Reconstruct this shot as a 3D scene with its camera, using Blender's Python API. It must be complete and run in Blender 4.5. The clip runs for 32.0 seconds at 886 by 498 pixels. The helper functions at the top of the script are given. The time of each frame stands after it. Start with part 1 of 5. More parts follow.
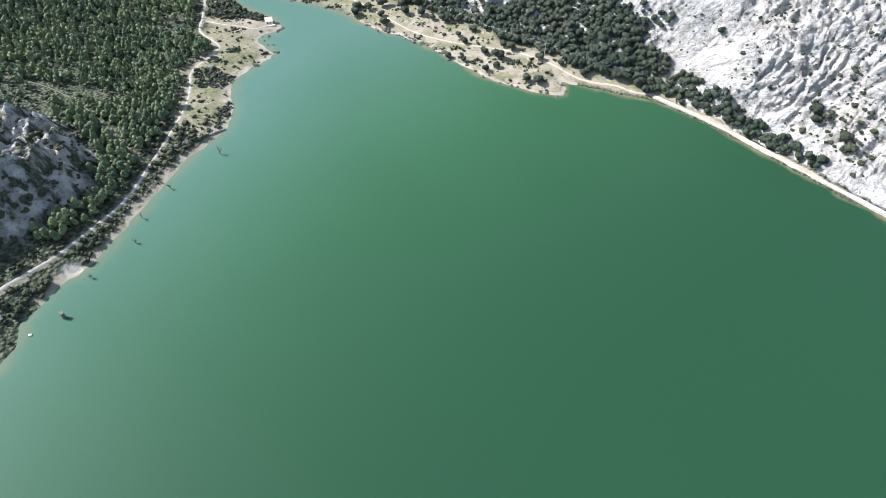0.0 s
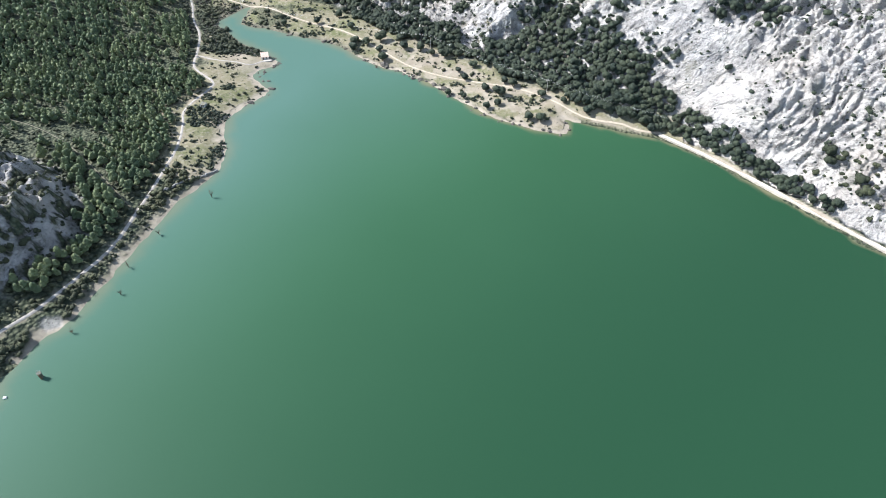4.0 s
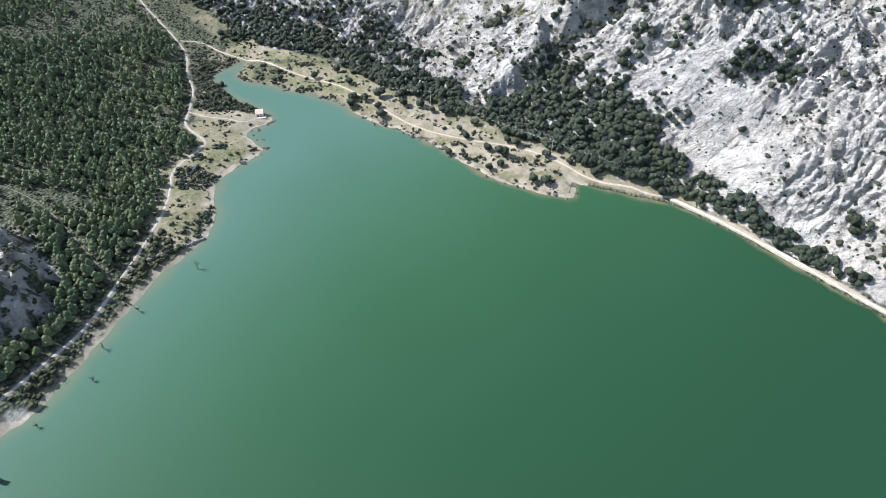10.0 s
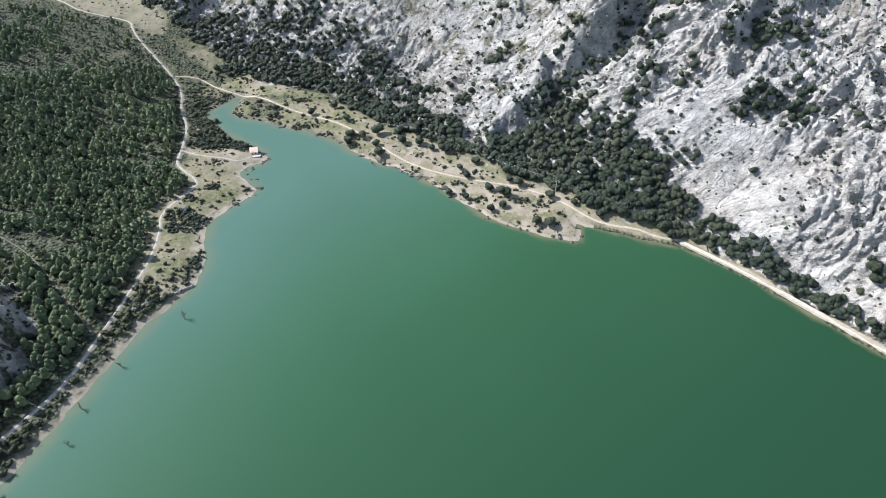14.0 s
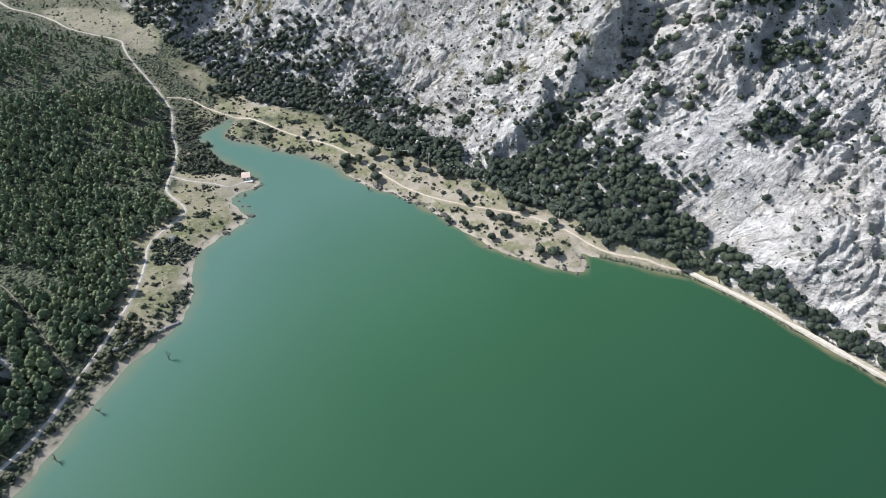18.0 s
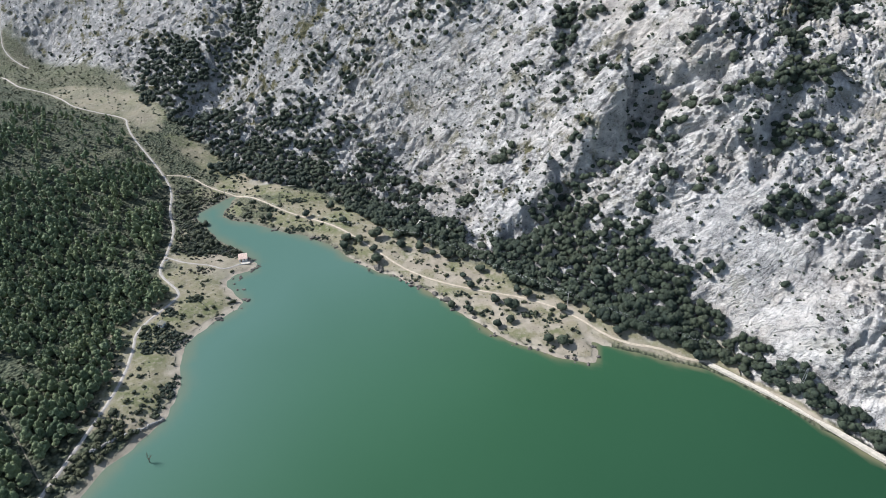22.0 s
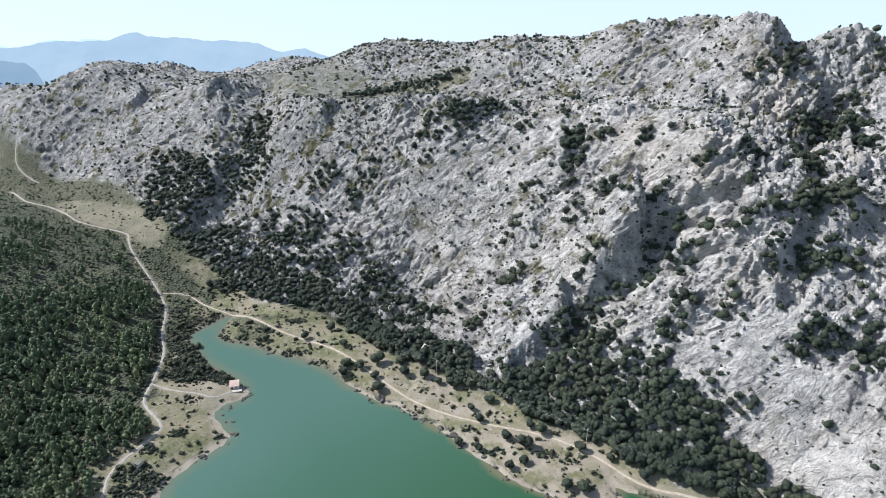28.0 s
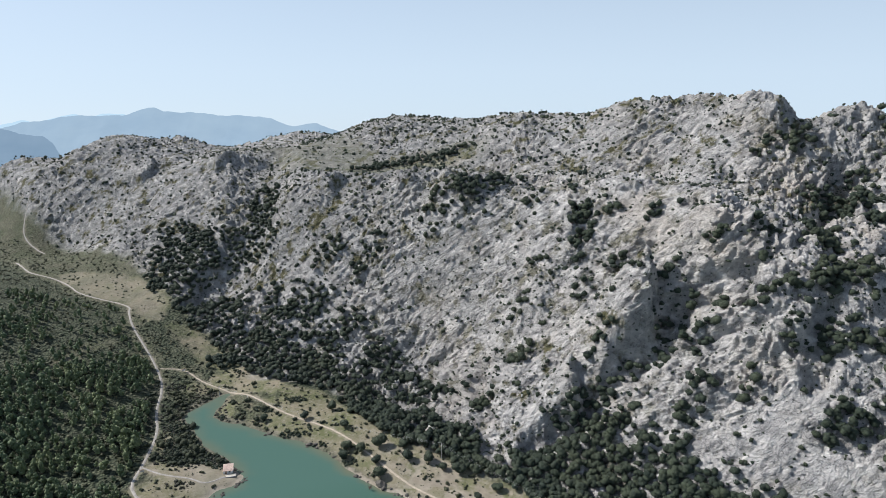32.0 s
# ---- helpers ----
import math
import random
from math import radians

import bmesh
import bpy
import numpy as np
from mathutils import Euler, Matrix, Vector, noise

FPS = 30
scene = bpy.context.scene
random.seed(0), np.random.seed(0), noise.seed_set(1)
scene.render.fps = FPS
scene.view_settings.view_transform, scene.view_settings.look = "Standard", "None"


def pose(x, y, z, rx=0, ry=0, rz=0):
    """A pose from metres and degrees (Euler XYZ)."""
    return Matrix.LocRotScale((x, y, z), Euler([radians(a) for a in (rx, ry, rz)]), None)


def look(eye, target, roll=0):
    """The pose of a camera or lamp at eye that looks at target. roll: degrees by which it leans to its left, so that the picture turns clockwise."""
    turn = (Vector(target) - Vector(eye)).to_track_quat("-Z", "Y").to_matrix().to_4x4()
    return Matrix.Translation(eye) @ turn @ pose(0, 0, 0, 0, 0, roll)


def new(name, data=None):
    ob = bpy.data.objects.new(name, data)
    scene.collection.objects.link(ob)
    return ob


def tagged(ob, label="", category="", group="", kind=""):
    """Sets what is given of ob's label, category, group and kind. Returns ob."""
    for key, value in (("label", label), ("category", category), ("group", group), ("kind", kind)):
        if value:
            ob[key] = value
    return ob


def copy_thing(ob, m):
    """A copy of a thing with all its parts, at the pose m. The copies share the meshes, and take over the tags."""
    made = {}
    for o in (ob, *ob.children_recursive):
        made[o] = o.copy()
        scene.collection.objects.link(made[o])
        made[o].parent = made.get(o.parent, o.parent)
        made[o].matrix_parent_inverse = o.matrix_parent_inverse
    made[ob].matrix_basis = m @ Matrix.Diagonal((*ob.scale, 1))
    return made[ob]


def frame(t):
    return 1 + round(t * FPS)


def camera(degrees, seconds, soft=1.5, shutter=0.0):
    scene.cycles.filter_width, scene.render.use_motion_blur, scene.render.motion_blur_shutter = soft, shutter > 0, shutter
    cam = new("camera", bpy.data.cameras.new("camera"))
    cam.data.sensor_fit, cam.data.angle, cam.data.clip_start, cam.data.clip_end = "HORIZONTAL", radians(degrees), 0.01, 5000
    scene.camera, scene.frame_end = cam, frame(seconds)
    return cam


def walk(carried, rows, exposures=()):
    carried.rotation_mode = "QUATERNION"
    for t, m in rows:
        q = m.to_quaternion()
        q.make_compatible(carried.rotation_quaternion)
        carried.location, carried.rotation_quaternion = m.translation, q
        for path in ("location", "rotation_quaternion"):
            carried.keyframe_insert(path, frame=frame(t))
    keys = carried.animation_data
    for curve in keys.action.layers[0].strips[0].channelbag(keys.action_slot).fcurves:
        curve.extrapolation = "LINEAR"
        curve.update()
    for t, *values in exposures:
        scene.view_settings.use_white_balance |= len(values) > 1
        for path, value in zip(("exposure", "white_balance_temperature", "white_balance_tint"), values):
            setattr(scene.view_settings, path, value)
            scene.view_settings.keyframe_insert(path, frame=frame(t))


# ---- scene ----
# seconds, stops, kelvin, tint
EXPOSURES = [(0, 1.05, 6050, 10), (9, 0.84, 6050, 10), (19, 0.55, 6050, 10), (23, 0.45, 6050, 10), (28, 0.4, 6050, 10), (30, 0.24, 6250, 10), (32, 0.06, 6250, 10)]
# ---- camera ----
cam = camera(70.39, 32.0, soft=0.55)
# seconds, x, y, z, tilt from straight down, turn to the left, lean
PATH = [
    (0, 0, -0, 210, 44.235, -0.001, 0.135),
    (0.5, -0.06, 2.38, 210, 44.257, -0.005, 0.18),
    (1, -0.14, 4.79, 210, 44.48, -0.024, 0.134),
    (2, -0.26, 9.64, 209.96, 44.996, -0.022, 0.083),
    (3, -0.4, 14.58, 210.01, 45.529, -0.072, 0.133),
    (3.5, -0.47, 17.05, 210.11, 45.777, -0.082, 0.095),
    (5.5, -0.51, 26.77, 210.4, 46.764, -0.095, 0.092),
    (6, -0.48, 29.17, 210.47, 46.997, -0.074, 0.082),
    (7, -0.48, 33.98, 210.66, 47.496, -0.073, 0.06),
    (8, -0.55, 38.71, 210.81, 48.005, -0.068, 0.07),
    (9, -0.6, 43.2, 210.98, 48.568, -0.04, 0.1),
    (10, -0.63, 47.73, 210.89, 49.134, -0.057, 0.14),
    (11, -0.58, 52.44, 210.58, 49.714, -0.031, 0.133),
    (12, -0.49, 57.01, 210.41, 50.283, -0.016, 0.155),
    (13, -0.5, 61.59, 210.26, 50.842, -0.036, 0.17),
    (14, -0.62, 66.37, 209.97, 51.359, -0.046, 0.049),
    (14.5, -0.68, 68.74, 209.88, 51.614, -0.051, -0.012),
    (16.5, -0.66, 77.94, 209.61, 51.936, -0.106, -0.078),
    (17, -0.6, 80.26, 209.56, 51.9, -0.112, -0.079),
    (17.5, -0.49, 82.62, 209.51, 51.885, -0.108, -0.062),
    (18, -0.39, 85.01, 209.48, 52.29, -0.108, -0.116),
    (18.5, -0.3, 87.43, 209.39, 53.088, -0.097, -0.111),
    (19, -0.19, 89.86, 209.28, 53.905, -0.096, -0.169),
    (19.5, -0.16, 92.28, 209.22, 54.736, -0.093, -0.149),
    (20, -0.19, 94.64, 209.22, 55.446, -0.09, -0.179),
    (20.5, -0.26, 96.94, 209.28, 56.206, -0.109, -0.162),
    (21, -0.4, 99.15, 209.37, 56.65, -0.065, -0.167),
    (21.5, -0.58, 101.22, 209.47, 57.467, 0.031, -0.149),
    (22, -0.73, 103.09, 209.56, 58.299, 0.148, -0.193),
    (23, -0.92, 106.73, 209.72, 59.931, 0.242, -0.159),
    (24, -0.9, 110.47, 209.76, 61.572, 0.366, -0.174),
    (25, -0.95, 114.36, 209.76, 63.258, 0.442, -0.198),
    (25.5, -1.01, 116.36, 209.75, 64.106, 0.467, -0.162),
    (27.5, -1.38, 124.2, 209.43, 67.07, 0.525, -0.144),
    (28, -1.32, 125.82, 209.36, 67.928, 0.679, -0.181),
    (28.5, -1.2, 127.25, 209.3, 68.812, 0.793, -0.151),
    (29, -1.09, 128.59, 209.26, 69.646, 0.848, -0.156),
    (29.5, -1.01, 129.82, 209.31, 70.227, 0.946, -0.12),
    (30, -0.96, 130.94, 209.37, 71.107, 1.046, -0.15),
    (30.5, -0.99, 131.96, 209.44, 71.726, 1.133, -0.111),
    (31, -1.09, 132.97, 209.48, 72.594, 1.202, -0.147),
    (31.5, -1.2, 134.04, 209.52, 73.452, 1.241, -0.09),
    (32, -1.35, 135.16, 209.57, 74.32, 1.264, -0.065),
]
walk(cam, [(t, pose(x, y, z, 0, 0, turn) @ pose(0, 0, 0, tilt) @ pose(0, 0, 0, 0, 0, lean)) for t, x, y, z, tilt, turn, lean in PATH],
     exposures=EXPOSURES)
FINE_ANGLE, FINE_STEP = 0.105, 0.0022


# ---- light ----
SUN_EL, SUN_AZ = 41.0, 287.0          # degrees; azimuth clockwise from +y
world = bpy.data.worlds.new("world")
scene.world = world
world.use_nodes = True
wt = world.node_tree
wt.nodes.clear()
sky = wt.nodes.new("ShaderNodeTexSky")
sky.sky_type = "NISHITA"
sky.sun_disc = False
sky.sun_elevation, sky.sun_rotation = radians(SUN_EL), radians(SUN_AZ)
sky.altitude, sky.air_density, sky.dust_density, sky.ozone_density = 900, 1.0, 2.2, 1.8
bg = wt.nodes.new("ShaderNodeBackground")
bg.inputs["Strength"].default_value = 0.108
wo = wt.nodes.new("ShaderNodeOutputWorld")
where = wt.nodes.new("ShaderNodeTexCoord")
lift = wt.nodes.new("ShaderNodeMapping")          # the haze over the far plain hides the true horizon
lift.inputs["Location"].default_value = (0, 0, 0.12)
wt.links.new(where.outputs["Generated"], lift.inputs[0])
wt.links.new(lift.outputs[0], sky.inputs[0])
haze = wt.nodes.new("ShaderNodeMix")                # bright haze over the whole sky
haze.data_type = "RGBA"
split = wt.nodes.new("ShaderNodeSeparateXYZ")
thin = wt.nodes.new("ShaderNodeMapRange")           # thick towards the horizon, thin overhead
for slot, value in zip(range(1, 5), (0.0, 0.5, 0.78, 0.16)):
    thin.inputs[slot].default_value = value
wt.links.new(where.outputs["Generated"], split.inputs[0])
wt.links.new(split.outputs[2], thin.inputs[0])
wt.links.new(thin.outputs[0], haze.inputs[0])
haze.inputs[7].default_value = (6.4, 7.5, 8.5, 1)
wt.links.new(sky.outputs[0], haze.inputs[6])
wt.links.new(haze.outputs[2], bg.inputs[0])
wt.links.new(bg.outputs[0], wo.inputs[0])
sun_data = bpy.data.lights.new("sun", "SUN")
sun_data.energy, sun_data.angle, sun_data.color = 5.0, radians(0.53), (1.0, 0.96, 0.915)
sun = new("sun", sun_data)
sun_dir = Vector((math.sin(radians(SUN_AZ)) * math.cos(radians(SUN_EL)), math.cos(radians(SUN_AZ)) * math.cos(radians(SUN_EL)), math.sin(radians(SUN_EL))))
sun.matrix_world = look(sun_dir * 500, (0, 0, 0))


# ---- materials ----
class Nodes:
    """A short way to write node materials."""

    def __init__(self, name):
        self.mat = bpy.data.materials.new(name)
        self.mat.use_nodes = True
        self.t = self.mat.node_tree
        self.bsdf = self.t.nodes["Principled BSDF"]

    def n(self, kind, **props):
        node = self.t.nodes.new("ShaderNode" + kind)
        for key, value in props.items():
            if key == "operation":
                node.operation = value
            elif key == "blend_type":
                node.blend_type = value
            elif key == "data_type":
                node.data_type = value
            elif key == "attribute_name":
                node.attribute_name = value
            elif key == "feature":
                node.feature = value
        return node

    def put(self, socket, value):
        if hasattr(value, "is_output"):
            self.t.links.new(value, socket)
        else:
            socket.default_value = value

    def math(self, op, a, b=0.0, clamp=False):
        node = self.n("Math", operation=op)
        node.use_clamp = clamp
        self.put(node.inputs[0], a)
        self.put(node.inputs[1], b)
        return node.outputs[0]

    def mix(self, fac, a, b):
        node = self.n("Mix", data_type="RGBA")
        self.put(node.inputs[0], fac)
        self.put(node.inputs[6], a if hasattr(a, "is_output") else (*a, 1))
        self.put(node.inputs[7], b if hasattr(b, "is_output") else (*b, 1))
        return node.outputs[2]

    def pos(self, sx=1, sy=1, sz=1, turn=0.0):
        geo = self.n("NewGeometry")
        m = self.n("Mapping")
        self.t.links.new(geo.outputs["Position"], m.inputs[0])
        m.inputs["Scale"].default_value = (sx, sy, sz)
        m.inputs["Rotation"].default_value = (0, 0, radians(turn))
        return m.outputs[0]

    def beds(self, sx, sy, sz):
        """Coordinates along the tilted limestone beds."""
        geo, turn, m = self.n("NewGeometry"), self.n("Mapping"), self.n("Mapping")
        turn.inputs["Rotation"].default_value = (0, radians(37), radians(-12))
        m.inputs["Scale"].default_value = (sx, sy, sz)
        self.t.links.new(geo.outputs["Position"], turn.inputs[0])
        self.t.links.new(turn.outputs[0], m.inputs[0])
        return m.outputs[0]

    def noise(self, vec, scale, detail=4, rough=0.55, distort=0.0):
        node = self.n("TexNoise")
        self.t.links.new(vec, node.inputs["Vector"])
        node.inputs["Scale"].default_value = scale
        node.inputs["Detail"].default_value = detail
        node.inputs["Roughness"].default_value = rough
        node.inputs["Distortion"].default_value = distort
        return node.outputs[0]

    def voronoi(self, vec, scale, feature="F1"):
        node = self.n("TexVoronoi", feature=feature)
        self.t.links.new(vec, node.inputs["Vector"])
        node.inputs["Scale"].default_value = scale
        return node.outputs["Distance"]

    def ramp(self, fac, lo, hi, a=0.0, b=1.0):
        node = self.n("MapRange")
        self.put(node.inputs[0], fac)
        for i, v in enumerate((lo, hi, a, b)):
            node.inputs[1 + i].default_value = v
        return node.outputs[0]

    def attr(self, name):
        node = self.n("Attribute", attribute_name=name)
        return node.outputs["Fac"]

    def bump(self, height, strength, distance):
        node = self.n("Bump")
        self.put(node.inputs["Height"], height)
        node.inputs["Strength"].default_value = strength
        node.inputs["Distance"].default_value = distance
        return node.outputs[0]

    def done(self, color, rough=0.9, normal=None, spec=0.3, metal=0.0):
        self.put(self.bsdf.inputs["Base Color"], color if hasattr(color, "is_output") else (*color, 1))
        self.put(self.bsdf.inputs["Roughness"], rough)
        self.bsdf.inputs["Specular IOR Level"].default_value = spec
        self.bsdf.inputs["Metallic"].default_value = metal
        if normal is not None:
            self.put(self.bsdf.inputs["Normal"], normal)
        return self.mat


def plain(name, color, rough=0.85, spread=0.25, scale=1.5, metal=0.0, spec=0.3):
    """A paint-like or stone-like colour with stains at two scales and a fine bump."""
    k = Nodes(name)
    p = k.pos()
    n1, n2 = k.noise(p, scale, 5), k.noise(p, scale * 9, 3)
    dark, light = [c * (1 - spread) for c in color], [min(1, c * (1 + spread)) for c in color]
    col = k.mix(k.ramp(n1, 0.3, 0.7), dark, light)
    col = k.mix(k.ramp(n2, 0.45, 0.8, 0, 0.4), col, dark)
    return k.done(col, rough, k.bump(n2, 0.3, 0.05), spec, metal)


def ground_material():
    k = Nodes("ground")
    p = k.pos()
    strata, flutes = k.beds(0.5, 0.7, 2.2), k.beds(1.0, 1.0, 3.0)
    rock, grass, dirt, green = k.attr("rock"), k.attr("grass"), k.attr("dirt"), k.attr("green")
    big, mid, fine = k.noise(p, 0.02, 4), k.noise(p, 0.12, 6, 0.6), k.noise(p, 0.9, 5, 0.65)
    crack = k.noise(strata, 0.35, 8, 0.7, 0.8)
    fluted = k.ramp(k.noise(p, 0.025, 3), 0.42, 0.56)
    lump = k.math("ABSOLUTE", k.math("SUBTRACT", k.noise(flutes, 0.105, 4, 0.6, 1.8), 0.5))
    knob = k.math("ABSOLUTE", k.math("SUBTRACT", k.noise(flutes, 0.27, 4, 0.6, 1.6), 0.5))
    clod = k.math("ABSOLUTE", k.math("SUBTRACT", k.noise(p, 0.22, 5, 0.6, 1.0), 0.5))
    # limestone: pale grey, greyer where its mask says, with ochre stains and dark clefts
    stone = k.mix(k.ramp(mid, 0.35, 0.68), (0.38, 0.365, 0.35), (0.76, 0.725, 0.68))
    # Dark seams, with crevice shade painted into the hollows of the bump.
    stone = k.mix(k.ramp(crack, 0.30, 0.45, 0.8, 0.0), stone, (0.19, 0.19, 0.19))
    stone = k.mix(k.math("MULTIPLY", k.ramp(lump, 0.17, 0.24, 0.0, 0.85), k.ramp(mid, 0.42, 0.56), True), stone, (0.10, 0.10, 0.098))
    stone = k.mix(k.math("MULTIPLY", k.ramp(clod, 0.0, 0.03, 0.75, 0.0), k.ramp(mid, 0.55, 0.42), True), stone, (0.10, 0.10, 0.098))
    stone = k.mix(k.math("MULTIPLY", k.ramp(big, 0.48, 0.66), k.ramp(k.attr("lichen"), 0.0, 1.0, 0.5, 0.15)), stone, (0.59, 0.52, 0.44))
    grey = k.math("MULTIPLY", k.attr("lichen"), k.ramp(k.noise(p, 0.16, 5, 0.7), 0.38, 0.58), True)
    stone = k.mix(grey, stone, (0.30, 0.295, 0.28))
    stone = k.mix(k.ramp(fine, 0.58, 0.78, 0.0, 0.4), stone, (0.42, 0.41, 0.40))
    # pockets of dry grass and low herbs between the rocks
    pocket = k.math("MULTIPLY", k.ramp(k.noise(p, 0.07, 7, 0.68), 0.52, 0.62), green, True)
    herb = k.mix(k.ramp(fine, 0.35, 0.65), (0.07, 0.078, 0.036), (0.20, 0.175, 0.095))
    stone = k.mix(pocket, stone, herb)
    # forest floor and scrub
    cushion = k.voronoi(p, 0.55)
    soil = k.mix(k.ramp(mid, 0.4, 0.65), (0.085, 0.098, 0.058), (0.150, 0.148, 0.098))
    # Darker towards the gaps between cushions, where the bump also dips.
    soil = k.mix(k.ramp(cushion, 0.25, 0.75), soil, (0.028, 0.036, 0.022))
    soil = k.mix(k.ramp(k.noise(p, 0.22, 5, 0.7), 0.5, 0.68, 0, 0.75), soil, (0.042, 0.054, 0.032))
    # meadow
    mead = k.mix(k.ramp(k.noise(p, 0.05, 5), 0.38, 0.62), (0.125, 0.132, 0.062), (0.245, 0.212, 0.145))
    mead = k.mix(k.ramp(k.noise(p, 0.35, 7, 0.75), 0.48, 0.66, 0.0, 0.75), mead, (0.30, 0.265, 0.21))
    mead = k.mix(k.ramp(k.noise(p, 0.6, 6, 0.75), 0.55, 0.66, 0.0, 0.8), mead, (0.105, 0.10, 0.055))
    mead = k.mix(k.ramp(fine, 0.58, 0.72, 0.0, 0.6), mead, (0.13, 0.125, 0.065))
    bare = k.mix(k.ramp(mid, 0.35, 0.65), (0.26, 0.222, 0.172), (0.375, 0.33, 0.262))
    bare = k.mix(k.ramp(fine, 0.5, 0.75, 0, 0.5), bare, (0.24, 0.20, 0.16))
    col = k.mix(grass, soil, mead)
    col = k.mix(dirt, col, bare)
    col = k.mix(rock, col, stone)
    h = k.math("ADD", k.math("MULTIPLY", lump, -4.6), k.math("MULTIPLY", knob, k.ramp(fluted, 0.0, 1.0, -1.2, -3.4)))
    h = k.math("ADD", h, k.math("MULTIPLY", clod, k.ramp(fluted, 0.0, 1.0, 5.0, 0.8)))
    h = k.math("ADD", h, k.math("MULTIPLY", k.noise(k.beds(0.7, 0.8, 1.8), 0.22, 7, 0.62, 0.3), 4.0))
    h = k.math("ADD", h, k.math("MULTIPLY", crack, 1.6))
    h = k.math("ADD", k.math("MULTIPLY", h, rock), k.math("MULTIPLY", fine, 0.25))
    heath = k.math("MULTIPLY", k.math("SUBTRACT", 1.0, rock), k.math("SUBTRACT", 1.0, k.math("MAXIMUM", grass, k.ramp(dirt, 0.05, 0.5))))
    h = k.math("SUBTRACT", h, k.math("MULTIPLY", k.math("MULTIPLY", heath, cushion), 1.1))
    return k.done(col, 0.92, k.bump(h, 1.0, 1.0), 0.2)


def water_material():
    k = Nodes("water")
    p = k.pos()
    big = k.noise(p, 0.012, 3, 0.5)
    shore = k.attr("shallow")
    col = k.mix(k.ramp(big, 0.3, 0.7), (0.029, 0.086, 0.041), (0.033, 0.094, 0.046))
    # Near water darkened in the colour, in place of weaker sky reflection.
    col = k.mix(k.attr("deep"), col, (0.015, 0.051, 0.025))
    # Pale silt, with sky sheen towards the far west put into the colour.
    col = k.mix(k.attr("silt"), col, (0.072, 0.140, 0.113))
    col = k.mix(k.math("MULTIPLY", shore, 0.8), col, (0.17, 0.15, 0.09))
    ripple = k.math("ADD", k.noise(k.pos(1, 1.8, 1, 20), 1.2, 4), k.noise(p, 0.25, 2))
    k.bsdf.inputs["IOR"].default_value = 1.33
    return k.done(col, 0.56, k.bump(ripple, 0.15, 0.1), 0.15)


def leaf_material(name, dark, light, islands=False, haze_sheen=0.03):
    k = Nodes(name)
    p = k.pos()
    if islands:
        rnd = k.n("NewGeometry").outputs["Random Per Island"]
    else:
        rnd = k.n("ObjectInfo").outputs["Random"]
    col = k.mix(rnd, dark, light)
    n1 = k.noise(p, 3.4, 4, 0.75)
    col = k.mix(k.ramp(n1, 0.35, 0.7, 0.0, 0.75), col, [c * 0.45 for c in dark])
    n2 = k.noise(p, 0.03, 2)
    col = k.mix(k.ramp(n2, 0.45, 0.7, 0.0, 0.4), col, [light[0] * 1.25, light[1] * 1.1, light[2]])
    k.bsdf.inputs["Sheen Weight"].default_value = haze_sheen        # waxy sheen, tinted blue to stand in for distance haze
    k.bsdf.inputs["Sheen Tint"].default_value = (0.75, 0.85, 1.0, 1)
    return k.done(col, 0.75, k.bump(n1, 0.9, 0.5), 0.25)


M_GROUND = ground_material()
M_WATER = water_material()
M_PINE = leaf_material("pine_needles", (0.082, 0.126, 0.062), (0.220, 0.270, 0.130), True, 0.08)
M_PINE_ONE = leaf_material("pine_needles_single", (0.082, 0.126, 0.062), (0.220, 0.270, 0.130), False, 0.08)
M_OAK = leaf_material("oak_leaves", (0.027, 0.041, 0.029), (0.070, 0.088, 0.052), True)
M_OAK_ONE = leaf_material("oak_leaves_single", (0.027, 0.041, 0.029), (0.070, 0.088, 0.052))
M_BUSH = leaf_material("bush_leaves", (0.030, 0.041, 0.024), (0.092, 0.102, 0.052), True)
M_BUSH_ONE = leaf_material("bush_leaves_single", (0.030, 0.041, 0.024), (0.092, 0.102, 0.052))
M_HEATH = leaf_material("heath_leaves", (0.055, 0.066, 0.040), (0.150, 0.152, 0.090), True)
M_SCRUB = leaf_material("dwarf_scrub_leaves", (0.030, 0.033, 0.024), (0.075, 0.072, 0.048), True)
M_BARK = plain("bark", (0.13, 0.10, 0.075), 0.95, 0.35, 2.0)
M_TRACK = plain("track_gravel", (0.36, 0.33, 0.29), 0.95, 0.24, 0.6)
M_SAND = plain("sandy_path", (0.43, 0.365, 0.28), 0.95, 0.22, 0.6)
M_PATH = plain("earth_path", (0.155, 0.142, 0.105), 0.95, 0.2, 0.6)
M_CANAL = plain("canal_stone", (0.52, 0.475, 0.395), 0.95, 0.18, 0.7)
M_STONE = plain("limestone", (0.46, 0.44, 0.41), 0.92, 0.28, 0.8)
M_DARK = plain("dark_stone", (0.115, 0.105, 0.09), 0.92, 0.35, 0.8)


# ---- noise and plan helpers ----
def lattice(xi, yi, seed):
    h = (xi * 374761393 + yi * 668265263 + seed * 362437) & 0xFFFFFFFF
    h = ((h ^ (h >> 13)) * 1274126177) & 0xFFFFFFFF
    return ((h ^ (h >> 16)) & 0xFFFFFF) / float(0xFFFFFF)


